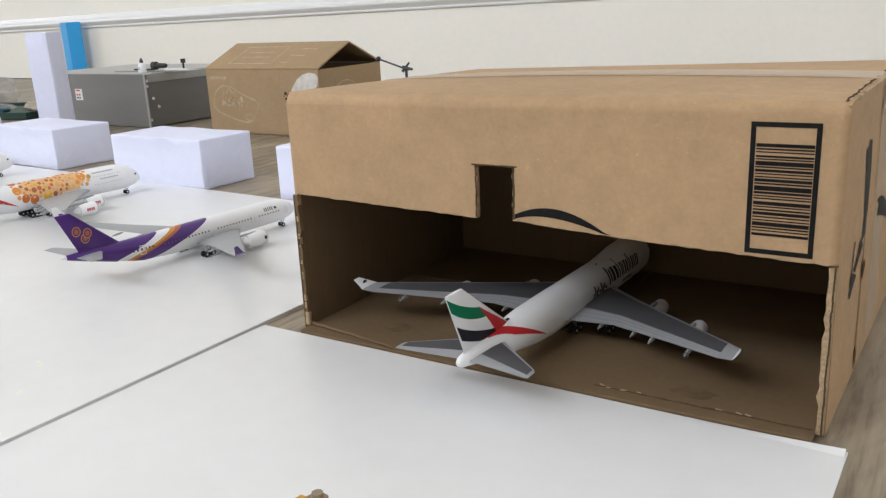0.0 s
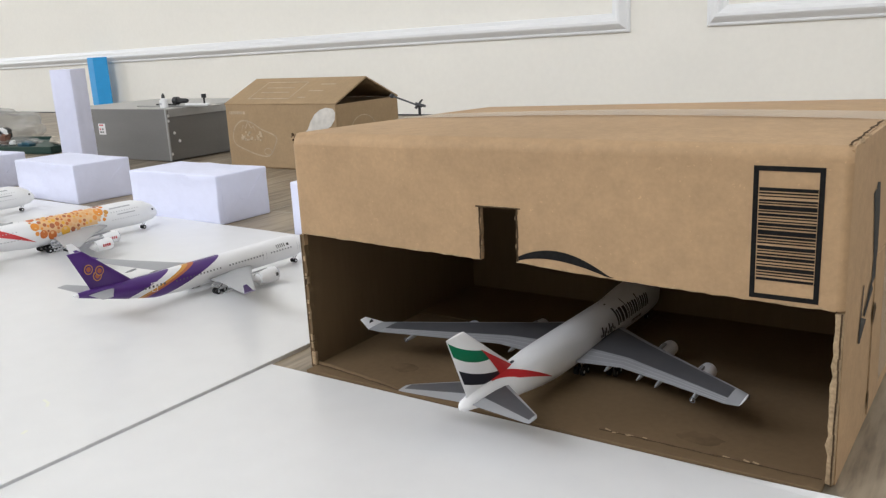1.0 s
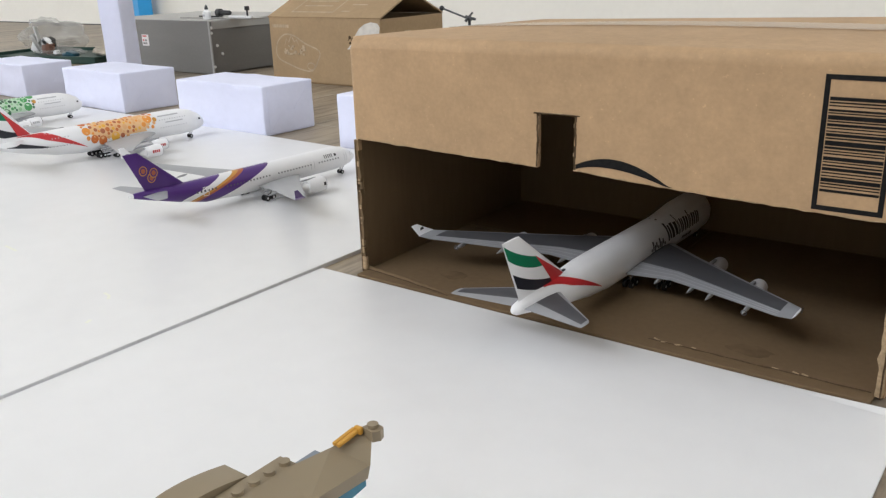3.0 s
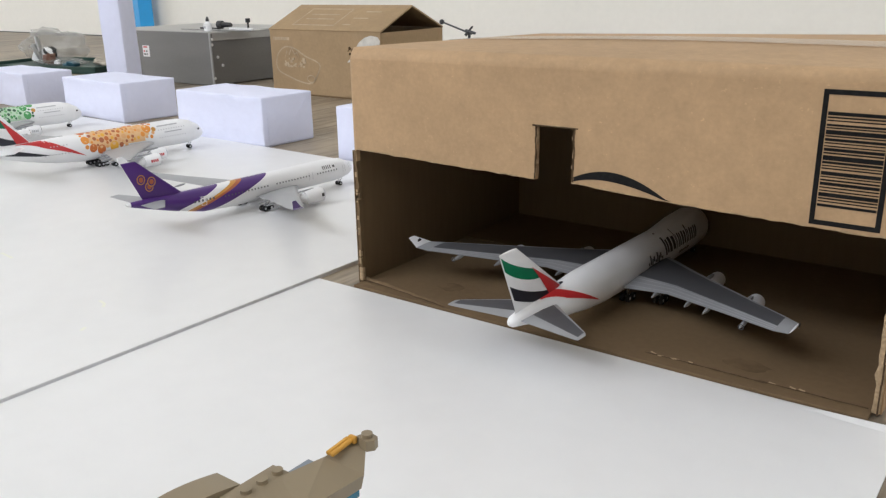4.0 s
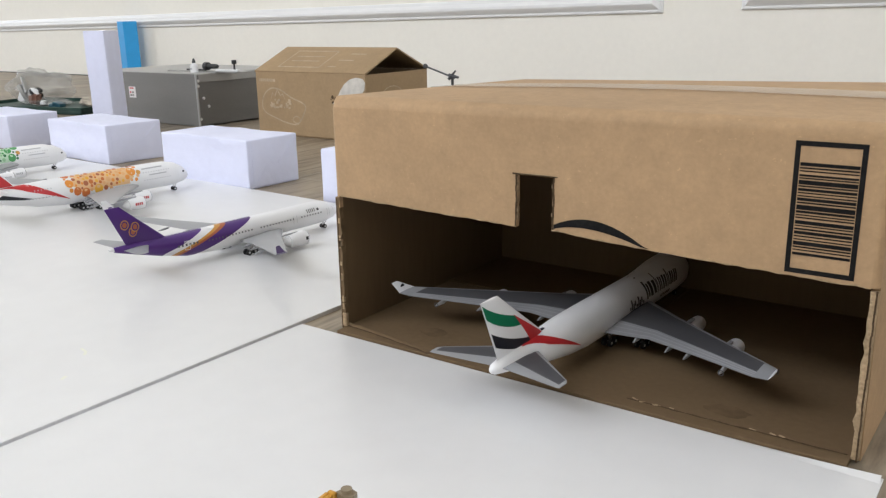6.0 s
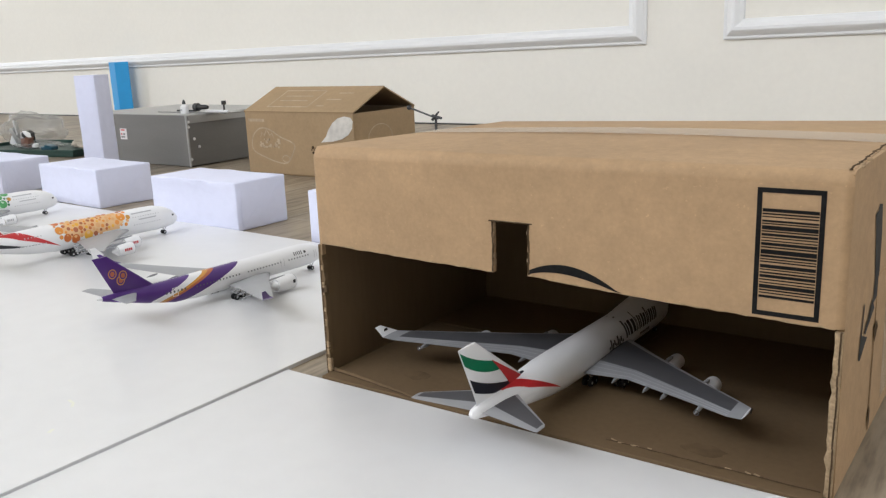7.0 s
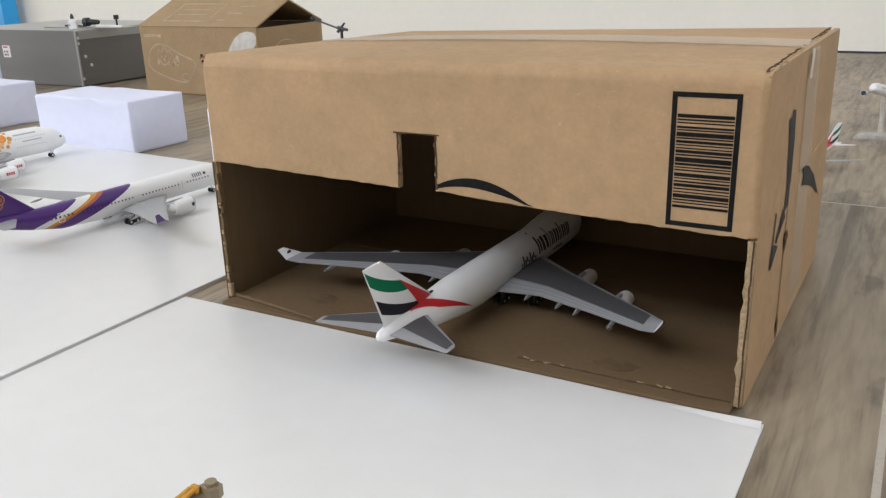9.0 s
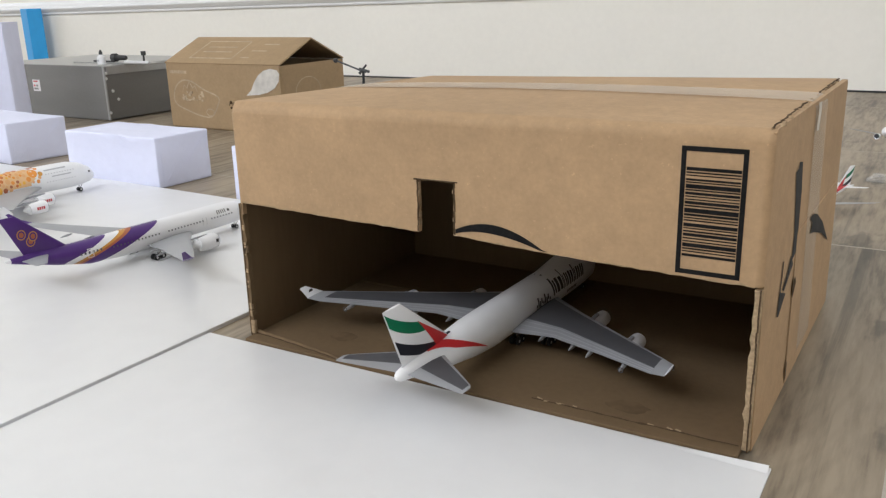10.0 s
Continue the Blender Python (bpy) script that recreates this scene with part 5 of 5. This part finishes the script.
tower = thing("paper_tower", pose(-1.902, 1.212, 0, 0, 0, 20), "tall square white paper-wrapped tower with soft creases, standing on the floor", "paper tower")
rings = []
for k in range(15):
    z = 0.2490 * k / 14
    row = []
    for i in range(48):
        q = 2 * math.pi * i / 48
        rr = 0.0305 / (abs(math.cos(q)) ** 9 + abs(math.sin(q)) ** 9) ** (1 / 9)
        rr += 0.0012 * noise.noise(Vector((math.cos(q) * 2, math.sin(q) * 2, z * 14)))
        row.append((rr * math.cos(q), rr * math.sin(q), z))
    rings.append(row)
part("wrapping", loft(rings), "paper", tower, smooth=True, angle=40)


# ---- grey metal case and the things on it ----
CX0, CX1, CY0, CY1, CH = -2.27, -1.797, 1.400, 1.74, 0.136
case = thing("metal_case", pose((CX0 + CX1) / 2, (CY0 + CY1) / 2, 0), "grey sheet-metal case with rivets and small sticker on floor", "metal case")


def case_part(name, b, mt, label="", smooth=False):
    o = part(name, b, mt, case, label, smooth)
    o.matrix_parent_inverse = case.matrix_basis.inverted()
    return o


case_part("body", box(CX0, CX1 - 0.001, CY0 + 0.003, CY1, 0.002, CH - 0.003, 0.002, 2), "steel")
case_part("front_plate", box(CX0, CX1, CY0, CY0 + 0.003, 0.001, CH - 0.001, 0.001, 1), "steel")
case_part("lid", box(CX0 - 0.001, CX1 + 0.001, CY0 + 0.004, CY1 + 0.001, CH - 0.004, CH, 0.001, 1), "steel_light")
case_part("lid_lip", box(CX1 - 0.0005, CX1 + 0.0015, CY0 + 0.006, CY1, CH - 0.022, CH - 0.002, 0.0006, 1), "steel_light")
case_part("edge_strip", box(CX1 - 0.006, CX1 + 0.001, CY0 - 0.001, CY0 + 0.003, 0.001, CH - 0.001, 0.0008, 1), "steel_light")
for y, z in ((1.419, 0.073), (1.433, 0.051), (1.405, 0.118), (1.404, 0.020), (1.404, 0.105)):
    case_part("rivet", cyl((CX1 - 0.0005, y, z), (CX1 + 0.0022, y, z), 0.0042, 0.003, 12), "rivet", smooth=True)
case_part("sticker", box(-2.092, -2.062, CY0 - 0.0005, CY0 + 0.001, 0.066, 0.096), "sticker")
case_part("sticker_mark", box(-2.088, -2.070, CY0 - 0.0008, CY0 + 0.001, 0.090, 0.0935), "red", "red and grey marks on the sticker")
for k, (x, z, w) in enumerate(((-2.088, 0.082, .006), (-2.078, 0.082, .007), (-2.088, 0.074, .010), (-2.076, 0.074, .005))):
    case_part("sticker_mark", box(x, x + w, CY0 - 0.0008, CY0 + 0.001, z - 0.004, z + 0.001), "steel" if k else "red")

bottle = thing("small_bottle", pose(-1.852, 1.44, CH), "small white bottle with a dark pointed cap on the metal case", "bottle")
part("body", loft([[(r * math.cos(q), r * math.sin(q), z) for q in [2 * math.pi * k / 18 for k in range(18)]] for z, r in ((0, .0095), (.001, .0105), (.019, .0105), (.023, .006), (.025, .005))]), "white_plastic", bottle, smooth=True)
part("cap", loft([[(r * math.cos(q), r * math.sin(q), z) for q in [2 * math.pi * k / 14 for k in range(14)]] for z, r in ((.025, .0048), (.031, .0042), (.037, .0015))]), "black", bottle, "dark grey pointed cap", smooth=True)
part("label_mark", box(-0.004, 0.004, -0.0112, -0.0104, 0.008, 0.013), "line_grey", bottle)

rig = thing("metal_rail", pose(-1.83, 1.47, CH), "thin metal rail with black tube and peg on metal case", "rail")
part("plate", box(-0.17, 0.115, -0.006, 0.05, 0.0, 0.003, 0.001, 1), "steel_light", rig)
part("tube", loft([[(x, 0.012 + r * math.cos(q), 0.0145 + r * math.sin(q)) for q in [2 * math.pi * k / 18 for k in range(18)]] for x, r in ((-0.030, .0065), (-0.029, .0105), (-0.016, .0105), (-0.014, .007), (0.018, .006), (0.022, .004))]), "black", rig, "black tube with a wide ring", smooth=True)
part("arm", box(0.02, 0.11, 0.004, 0.012, 0.003, 0.008, 0.001, 1), "white_plastic", rig)
part("bar", box(-0.10, -0.02, 0.004, 0.010, 0.003, 0.007, 0.001, 1), "black", rig)
part("peg", merge(cyl((0.092, 0.008, 0.003), (0.092, 0.008, 0.022), 0.0025), cyl((0.092, 0.008, 0.022), (0.092, 0.008, 0.032), 0.0062)), "black", rig, smooth=True)

# ---- blue strip against the wall ----
blue = thing("blue_card_strip", pose(-3.73, 2.535, 0), "bright blue folded card strip leaning against the cream wall", "card strip")
part("front_face", prism([(-0.075, -0.004), (0.010, -0.030), (0.012, -0.026), (-0.072, 0.0)], "z", 0.0, 0.275), "blue", blue)
part("side_face", prism([(0.010, -0.030), (0.070, 0.004), (0.068, 0.008), (0.012, -0.026)], "z", 0.0, 0.275), "blue", blue)

# ---- printed carton with open roof flaps ----
KX0, KX1, KY0, KY1, KH, KT = -1.559, -1.214, 1.388, 1.612, 0.1475, 0.004
KR = 0.198
carton = thing("printed_carton", pose((KX0 + KX1) / 2, (KY0 + KY1) / 2, 0, 0, 0, 0), "tan cardboard carton with white prints and raised top flaps", "box")


def carton_part(name, b, mt, label="", smooth=False):
    o = part(name, b, mt, carton, label, smooth)
    o.matrix_parent_inverse = carton.matrix_basis.inverted()
    return o


carton_part("front_panel", box(KX0, KX1, KY0, KY0 + KT, 0.003, KH, 0.001, 2), "carton")
carton_part("back_panel", box(KX0, KX1, KY1 - KT, KY1, 0.003, KH, 0.001, 2), "carton")
carton_part("left_panel", box(KX0, KX0 + KT, KY0 + KT, KY1 - KT, 0.003, KH, 0.001, 2), "carton")
carton_part("right_panel", box(KX1 - KT, KX1, KY0 + KT, KY1 - KT, 0.003, KH, 0.001, 2), "carton")
carton_part("bottom_panel", box(KX0 + KT, KX1 - KT, KY0 + KT, KY1 - KT, 0.0, KT), "carton")
YM = (KY0 + KY1) / 2
carton_part("roof_flap", prism([(KY0, KH), (YM, KR), (YM, KR + 0.0035), (KY0 - 0.001, KH + 0.003)], "x", KX0 - 0.002, KX1 + 0.001), "carton")
carton_part("roof_flap", prism([(KY1, KH), (YM + 0.0005, KR), (YM + 0.0005, KR + 0.0030), (KY1 + 0.001, KH + 0.003)], "x", KX0 - 0.002, KX1 + 0.001), "carton")
b = prism([(KX0 + 0.004, KH - 0.004), (KX0 + 0.006, KH - 0.004), (KX0 - 0.002, KR - 0.01), (KX0 - 0.004, KR - 0.012)], "y", YM - 0.02, YM + 0.02)
carton_part("end_flap", b, "carton")


def print_curve(pts, width, name, closed=True, mt="white_print", lift=0.0004):
    b = bmesh.new()
    n = len(pts)
    vs = []
    for i in range(n):
        a, c = Vector(pts[(i - 1) % n]), Vector(pts[(i + 1) % n])
        d = (c - a).normalized()
        nn = Vector((-d.y, d.x)) * width / 2
        p = Vector(pts[i])
        vs.append((b.verts.new((p.x + nn.x, KY0 - lift, p.y + nn.y)), b.verts.new((p.x - nn.x, KY0 - lift, p.y - nn.y))))
    for i in range(n if closed else n - 1):
        r0, r1 = vs[i], vs[(i + 1) % n]
        b.faces.new((r0[0], r0[1], r1[1], r1[0]))
    return carton_part(name, b, mt)


knots = [(-0.060, 0.000), (-0.054, 0.026), (-0.034, 0.044), (-0.008, 0.042), (0.022, 0.024), (0.058, 0.008), (0.054, -0.014), (0.036, -0.040), (0.004, -0.038), (-0.030, -0.026), (-0.052, -0.016)]
blob = []
for i in range(len(knots)):
    p0, p1, p2, p3 = (Vector(knots[(i + j) % len(knots)]) for j in (-1, 0, 1, 2))
    for q in (0.0, 0.33, 0.67):
        p = 0.5 * (2 * p1 + (p2 - p0) * q + (2 * p0 - 5 * p1 + 4 * p2 - p3) * q ** 2 + (3 * p1 - p0 - 3 * p2 + p3) * q ** 3)
        blob.append((-1.470 + p.x * 1.2, 0.068 + p.y * 0.95))
print_curve(blob, 0.0034, "printed_outline")
r = random.Random(4)
b = bmesh.new()
for k in range(30):
    x = -1.516 + 0.070 * r.random()
    z = 0.062 + 0.020 * r.random()
    box(x, x + r.uniform(0.003, 0.009), KY0 - 0.0005 - 0.00004 * k, KY0 + 0.001, z, z + r.uniform(0.002, 0.006), bm=b)
carton_part("printed_marks", b, "white_print")
pk = [(-1.512, 0.082), (-1.503, 0.101), (-1.496, 0.093), (-1.487, 0.108), (-1.477, 0.094), (-1.470, 0.099), (-1.462, 0.084)]
print_curve(pk, 0.004, "printed_marks", False, lift=0.0018)
print_curve([(-1.428 + 0.012 * math.cos(2 * math.pi * k / 12), 0.040 + 0.008 * math.sin(2 * math.pi * k / 12)) for k in range(12)], 0.0025, "printed_outline", lift=0.0020)
b = bmesh.new()
x = -1.548
for k in range(8):
    w = 0.004 + 0.003 * ((k * 5) % 3) / 2
    box(x, x + w, KY0 - 0.0004, KY0 + 0.001, 0.1255, 0.1325, bm=b)
    x += w + 0.0014
carton_part("printed_marks", b, "white_print", "pale printed line shown as plain bars")
# white leaf on the front, near the corner
lf = [(-1.312, 0.082), (-1.296, 0.095), (-1.287, 0.111), (-1.273, 0.127), (-1.257, 0.137), (-1.238, 0.1415), (-1.219, 0.139), (-1.213, 0.131), (-1.216, 0.115), (-1.228, 0.101), (-1.248, 0.091), (-1.275, 0.085)]
b = bmesh.new()
b.faces.new([b.verts.new((x - 0.001, KY0 - 0.0013, z)) for x, z in lf])
carton_part("printed_leaf", b, "leaf_print", "white printed leaf")
print_curve([(-1.296, 0.088), (-1.262, 0.106), (-1.238, 0.122), (-1.220, 0.136)], 0.0016, "leaf_vein", False, "carton")
# outlines on the sloping flap and on the end
def roof(x, u):
    return (x, KY0 + (YM - KY0) * u - 0.0012, KH + 0.0034 + (KR - KH) * u + 0.0004)


def roof_strip(p0, p1, w):
    b = bmesh.new()
    (x0, u0), (x1, u1) = p0, p1
    dx, du = (0, w) if abs(x1 - x0) > abs(u1 - u0) * 0.1 else (w * 0.1, 0)
    b.faces.new([b.verts.new(q) for q in (roof(x0, u0), roof(x1, u1), roof(x1 + dx, u1 + du), roof(x0 + dx, u0 + du))])
    return carton_part("printed_outline", b, "white_print")


for p0, p1 in (((-1.50, 0.16), (-1.37, 0.16)), ((-1.50, 0.80), (-1.37, 0.80)), ((-1.50, 0.16), (-1.499, 0.82)), ((-1.37, 0.16), (-1.369, 0.82)), ((-1.48, 0.40), (-1.39, 0.40)), ((-1.48, 0.58), (-1.39, 0.58)), ((-1.345, 0.20), (-1.32, 0.20)), ((-1.335, 0.45), (-1.29, 0.45)), ((-1.32, 0.70), (-1.275, 0.70))):
    roof_strip(p0, p1, 0.035)
b = bmesh.new()
vs = []
for k in range(18):
    q = 2 * math.pi * k / 18
    vs.append([b.verts.new((KX1 + 0.0006, YM - 0.02 + rr * 0.045 * math.cos(q), 0.085 + rr * 0.034 * math.sin(q))) for rr in (0.94, 1.0)])
for k in range(18):
    r0, r1 = vs[k], vs[(k + 1) % 18]
    b.faces.new((r0[0], r0[1], r1[1], r1[0]))
carton_part("printed_outline", b, "white_print")
carton_part("corner_tape", box(KX1 - 0.004, KX1 + 0.0010, KY0 - 0.0010, KY0 + 0.003, 0.02, 0.146, 0.0004, 1), "carton", "pale worn carton corner")

# ---- thin black boom behind the box ----
boom = thing("black_boom", pose(-0.690, 0.970, 0), "thin black model boom with a ball end on a slim post", "model boom")
part("post", cyl((0, 0, 0), (0, 0, 0.185), 0.0028, 0.002, 10), "black", boom)
part("foot", cyl((0, 0, 0), (0, 0, 0.004), 0.022, 0.020, 20), "black", boom)
part("arm", cyl((-0.047, 0, 0.1975), (0.004, 0, 0.182), 0.0013, 0.0013, 8), "black", boom)
bs = bmesh.new()
bmesh.ops.create_uvsphere(bs, u_segments=14, v_segments=8, radius=0.0036)
part("ball_end", turned(bs, pose(-0.047, 0, 0.1975)), "black", boom, smooth=True)
part("clamp", merge(cyl((-0.004, -0.004, 0.180), (0.003, 0.004, 0.192), 0.0022, 0.0012, 8), cyl((-0.006, 0, 0.186), (0.010, 0, 0.183), 0.0025, 0.0018, 8)), "black", boom)

# ---- clutter by the wall end ----
tray = thing("dark_green_tray", pose(-2.62, 1.50, 0, 0, 0, 14), "flat dark green box lid holding loose parts, on the floor", "tray")
part("base", box(-0.28, 0.22, -0.14, 0.14, 0, 0.012, 0.003, 2), "dark_green", tray)
for x0, x1, y0, y1 in ((-0.28, 0.22, -0.14, -0.134), (-0.28, 0.22, 0.134, 0.14), (0.214, 0.22, -0.134, 0.134), (-0.28, -0.274, -0.134, 0.134)):
    part("rim", box(x0, x1, y0, y1, 0.010, 0.022, 0.001, 1), "dark_green", tray)


def crumpled(m, rx, ry, rz, name, label, mt, category, seed, amp=0.35):
    b = bmesh.new()
    bmesh.ops.create_icosphere(b, subdivisions=4, radius=1)
    for v in b.verts:
        k = 1 + amp * (noise.noise(v.co * 1.7 + Vector((seed, 0, 0))) + 0.55 * abs(noise.noise(v.co * 4.5 + Vector((0, seed, 0)))))
        v.co = Vector((v.co.x * rx * k, v.co.y * ry * k, max(0.0, (v.co.z + 0.55) * rz * k)))
    o = part(name, b, mt, None, label, smooth=True, angle=20, m=m)
    return tagged(o, label, category)


crumpled(pose(-2.93, 1.62, 0.012), 0.13, 0.09, 0.062, "plastic_bag", "clear crumpled plastic bag of small parts on tray", "bag", "plastic bag", 2.0)
crumpled(pose(-2.47, 1.56, 0.013), 0.085, 0.055, 0.020, "beige_cloth", "crumpled beige cloth lying on the dark green tray", "beige", "cloth", 5.0)
crumpled(pose(-2.70, 1.50, 0.013), 0.09, 0.06, 0.012, "grey_bag", "flat crumpled clear bag lying on the tray", "bag", "plastic bag", 9.0)


def bit(name, label, m, b, mt, category="model part"):
    o = part(name, b, mt, None, label, smooth=True, m=m)
    return tagged(o, label, category)


def angled_piece(w, d, h):
    b = box(-w, w, -d, d, 0, h, min(w, d, h) * 0.3, 2)
    merge(b, turned(box(-w * 0.4, w * 0.4, -d * 1.3, d * 1.3, h * 0.5, h * 1.3, 0.001, 1), pose(0, 0, 0, 0, 14, 20)))
    return b


bit("white_part", "small white plastic part lying among clutter on the tray", pose(-2.80, 1.475, 0.016, 0, 24, 30), angled_piece(0.020, 0.012, 0.040), "white_plastic")
bit("grey_part", "small grey metal bar leaning among clutter on the tray", pose(-2.765, 1.475, 0.016, 0, -28, 20), angled_piece(0.007, 0.010, 0.066), "steel_light")
bit("black_part", "small black plastic part among clutter on the tray", pose(-2.735, 1.485, 0.040, 10, 20, 0), angled_piece(0.024, 0.012, 0.018), "black")
bit("brown_part", "small brown plastic part among clutter on the tray", pose(-2.715, 1.465, 0.016, 0, 10, 10), angled_piece(0.018, 0.012, 0.026), "brown")
bit("white_part", "small white plastic part resting on a black one", pose(-2.715, 1.470, 0.052, 20, 40, 10), angled_piece(0.015, 0.006, 0.008), "white_plastic")
bit("white_part", "tiny white plastic part lying on the tray", pose(-2.655, 1.46, 0.016), angled_piece(0.010, 0.007, 0.010), "white_plastic")
bit("teal_part", "small dark teal plastic part lying on the tray", pose(-2.53, 1.435, 0.016, 0, 0, 12), angled_piece(0.024, 0.014, 0.012), "teal")


# ---- brick-built tan craft in the foreground ----
# own frame: +y along the prow, z up
craft = thing("brick_model", pose(-0.2400, 0.1900, 0.0018), "tan plastic brick-built craft with gold and teal pieces on board", "brick model")
U = 0.0085


def stud(x, y, z, mt="tan"):
    part("stud", cyl((x, y, z), (x, y, z + 0.0018), 0.0025, None, 20), mt, craft, smooth=True)


# broad sloping side panel
edge = [(0.008, 0.0335, 0.0622), (0.015, 0.0320, 0.0592), (0.0205, 0.0245, 0.0537), (0.0180, -0.0100, 0.0537), (0.0140, -0.0650, 0.0537), (-0.0045, -0.0650, 0.0566), (-0.0045, 0.0000, 0.0566), (0.0036, 0.0185, 0.0596)]
b = bmesh.new()
hi = [b.verts.new(p) for p in edge]
lo = [b.verts.new((x - 0.002, y, z - 0.0075)) for x, y, z in edge]
b.faces.new(hi)
b.faces.new(lo[::-1])
for k in range(len(edge)):
    b.faces.new((hi[k], hi[(k + 1) % len(edge)], lo[(k + 1) % len(edge)], lo[k]))
bmesh.ops.triangulate(b, faces=[q for q in b.faces if len(q.verts) > 4])
part("side_panel", b, "tan", craft)
part("grey_plate", box(-0.0060, 0.0020, 0.0050, 0.0180, 0.0500, 0.0556, 0.0004, 1), "brick_grey", craft)
# gold bars and the prow piece
for x in (0.0060, 0.0082):
    g = box(x - 0.0010, x + 0.0010, 0.0180, 0.0312, 0.0610, 0.0628, 0.0005, 2)
    part("gold_bar", turned(g, pose(0, 0.0145, 0.062, 5) @ pose(0, -0.0145, -0.062)), "brick_gold", craft)
part("gold_clip", box(0.0062, 0.0104, 0.0302, 0.0326, 0.0616, 0.0652, 0.0008, 2), "brick_gold", craft)
b = prism([(0.0092, 0.0326), (0.0160, 0.0316), (0.0182, 0.0346), (0.0172, 0.0378), (0.0108, 0.0390)], "z", 0.0596, 0.0646)
part("prow_plate", b, "tan", craft)
stud(0.0134, 0.0352, 0.0646)
# deck plate with its row of studs
part("deck_plate", box(-0.0140, -0.0040, -0.0650, 0.0050, 0.0500, 0.0566, 0.0004, 1), "tan", craft)
for k in range(6):
    stud(-0.0075, 0.0014 - U * k, 0.0566)
# curved slope beside the deck
prof = [(-0.0130 - 0.058 * k / 14, 0.0556 + 0.0046 * math.sin(math.pi * (0.05 + 0.95 * k / 14)) - 0.0050 * max(0.0, k / 14 - 0.55)) for k in range(15)]
part("curved_slope", prism([(-0.0130, 0.0500)] + prof + [(-0.072, 0.0500)], "x", -0.0290, -0.0142), "tan", craft, smooth=True, angle=25)
part("outer_slope", prism([(-0.0290, 0.0455), (-0.0290, 0.0576), (-0.0370, 0.0410)], "y", -0.072, -0.0230), "tan", craft)
part("rear_plate", box(-0.0330, -0.0142, -0.0900, -0.0480, 0.0500, 0.0585, 0.0005, 1), "tan", craft)
stud(-0.0255, -0.0520, 0.0585)
stud(-0.0310, -0.0600, 0.0585)
part("hull", box(-0.0330, 0.0120, -0.1100, -0.0150, 0.0, 0.0500, 0.001, 1), "dark_tan", craft)
part("teal_window", prism([(0.0245, 0.0505), (0.0245, 0.0420), (0.0060, 0.0400), (0.0080, 0.0500)], "x", 0.0115, 0.0172), "brick_teal", craft, "clear teal piece")
part("keel", box(-0.003, 0.010, -0.020, 0.012, 0.020, 0.0520, 0.0005, 1), "brick_grey", craft)


# ---- floor tiles ----
TW, TL, GR = 0.2128, 0.63, 0.0034
tile_mesh = mesh_of(box(-TW / 2 + GR / 2, TW / 2 - GR / 2, -TL / 2 + GR / 2, TL / 2 - GR / 2, -0.006, 0.0, 0.0006, 1), "tile", "tile")
rest = []
for i in range(-40, 16):
    x = 0.012 - TW / 2 + i * TW
    shift = (0.0, 0.315, 0.105, 0.42)[i % 4]
    for j in range(-8, 4):
        y0 = max(1.01 + shift + TL * j, WY0)
        y1 = min(1.01 + shift + TL * (j + 1), WY1)
        if y1 - y0 < 0.03 or x - TW / 2 < WX0 or x + TW / 2 > WX1:
            continue
        if x < -4.6 or x > 0.6 or y1 < -0.7:
            rest.append((x, y0, y1))
        elif y1 - y0 < TL - 0.001:
            h = (y1 - y0) / 2
            o = part("tile", box(-TW / 2 + GR / 2, TW / 2 - GR / 2, -h + GR / 2, h - GR / 2, -0.006, 0.0, 0.0006, 1), "tile", floor)
            o.location = (x, (y0 + y1) / 2, 0)
        else:
            o = new("tile", tile_mesh)
            o.parent = floor
            o.location = (x, (y0 + y1) / 2, 0)
verts, faces = [], []
for x, y0, y1 in rest:
    k = len(verts)
    verts += [(x - TW / 2 + GR / 2, y0 + GR / 2, 0), (x + TW / 2 - GR / 2, y0 + GR / 2, 0), (x + TW / 2 - GR / 2, y1 - GR / 2, 0), (x - TW / 2 + GR / 2, y1 - GR / 2, 0)]
    faces.append((k, k + 1, k + 2, k + 3))
me = bpy.data.meshes.new("outer_tiles")
me.from_pydata(verts, [], faces)
me.materials.append(M["tile"])
outer = tagged(new("outer_tiles", me), kind="stuff")
outer.parent = floor
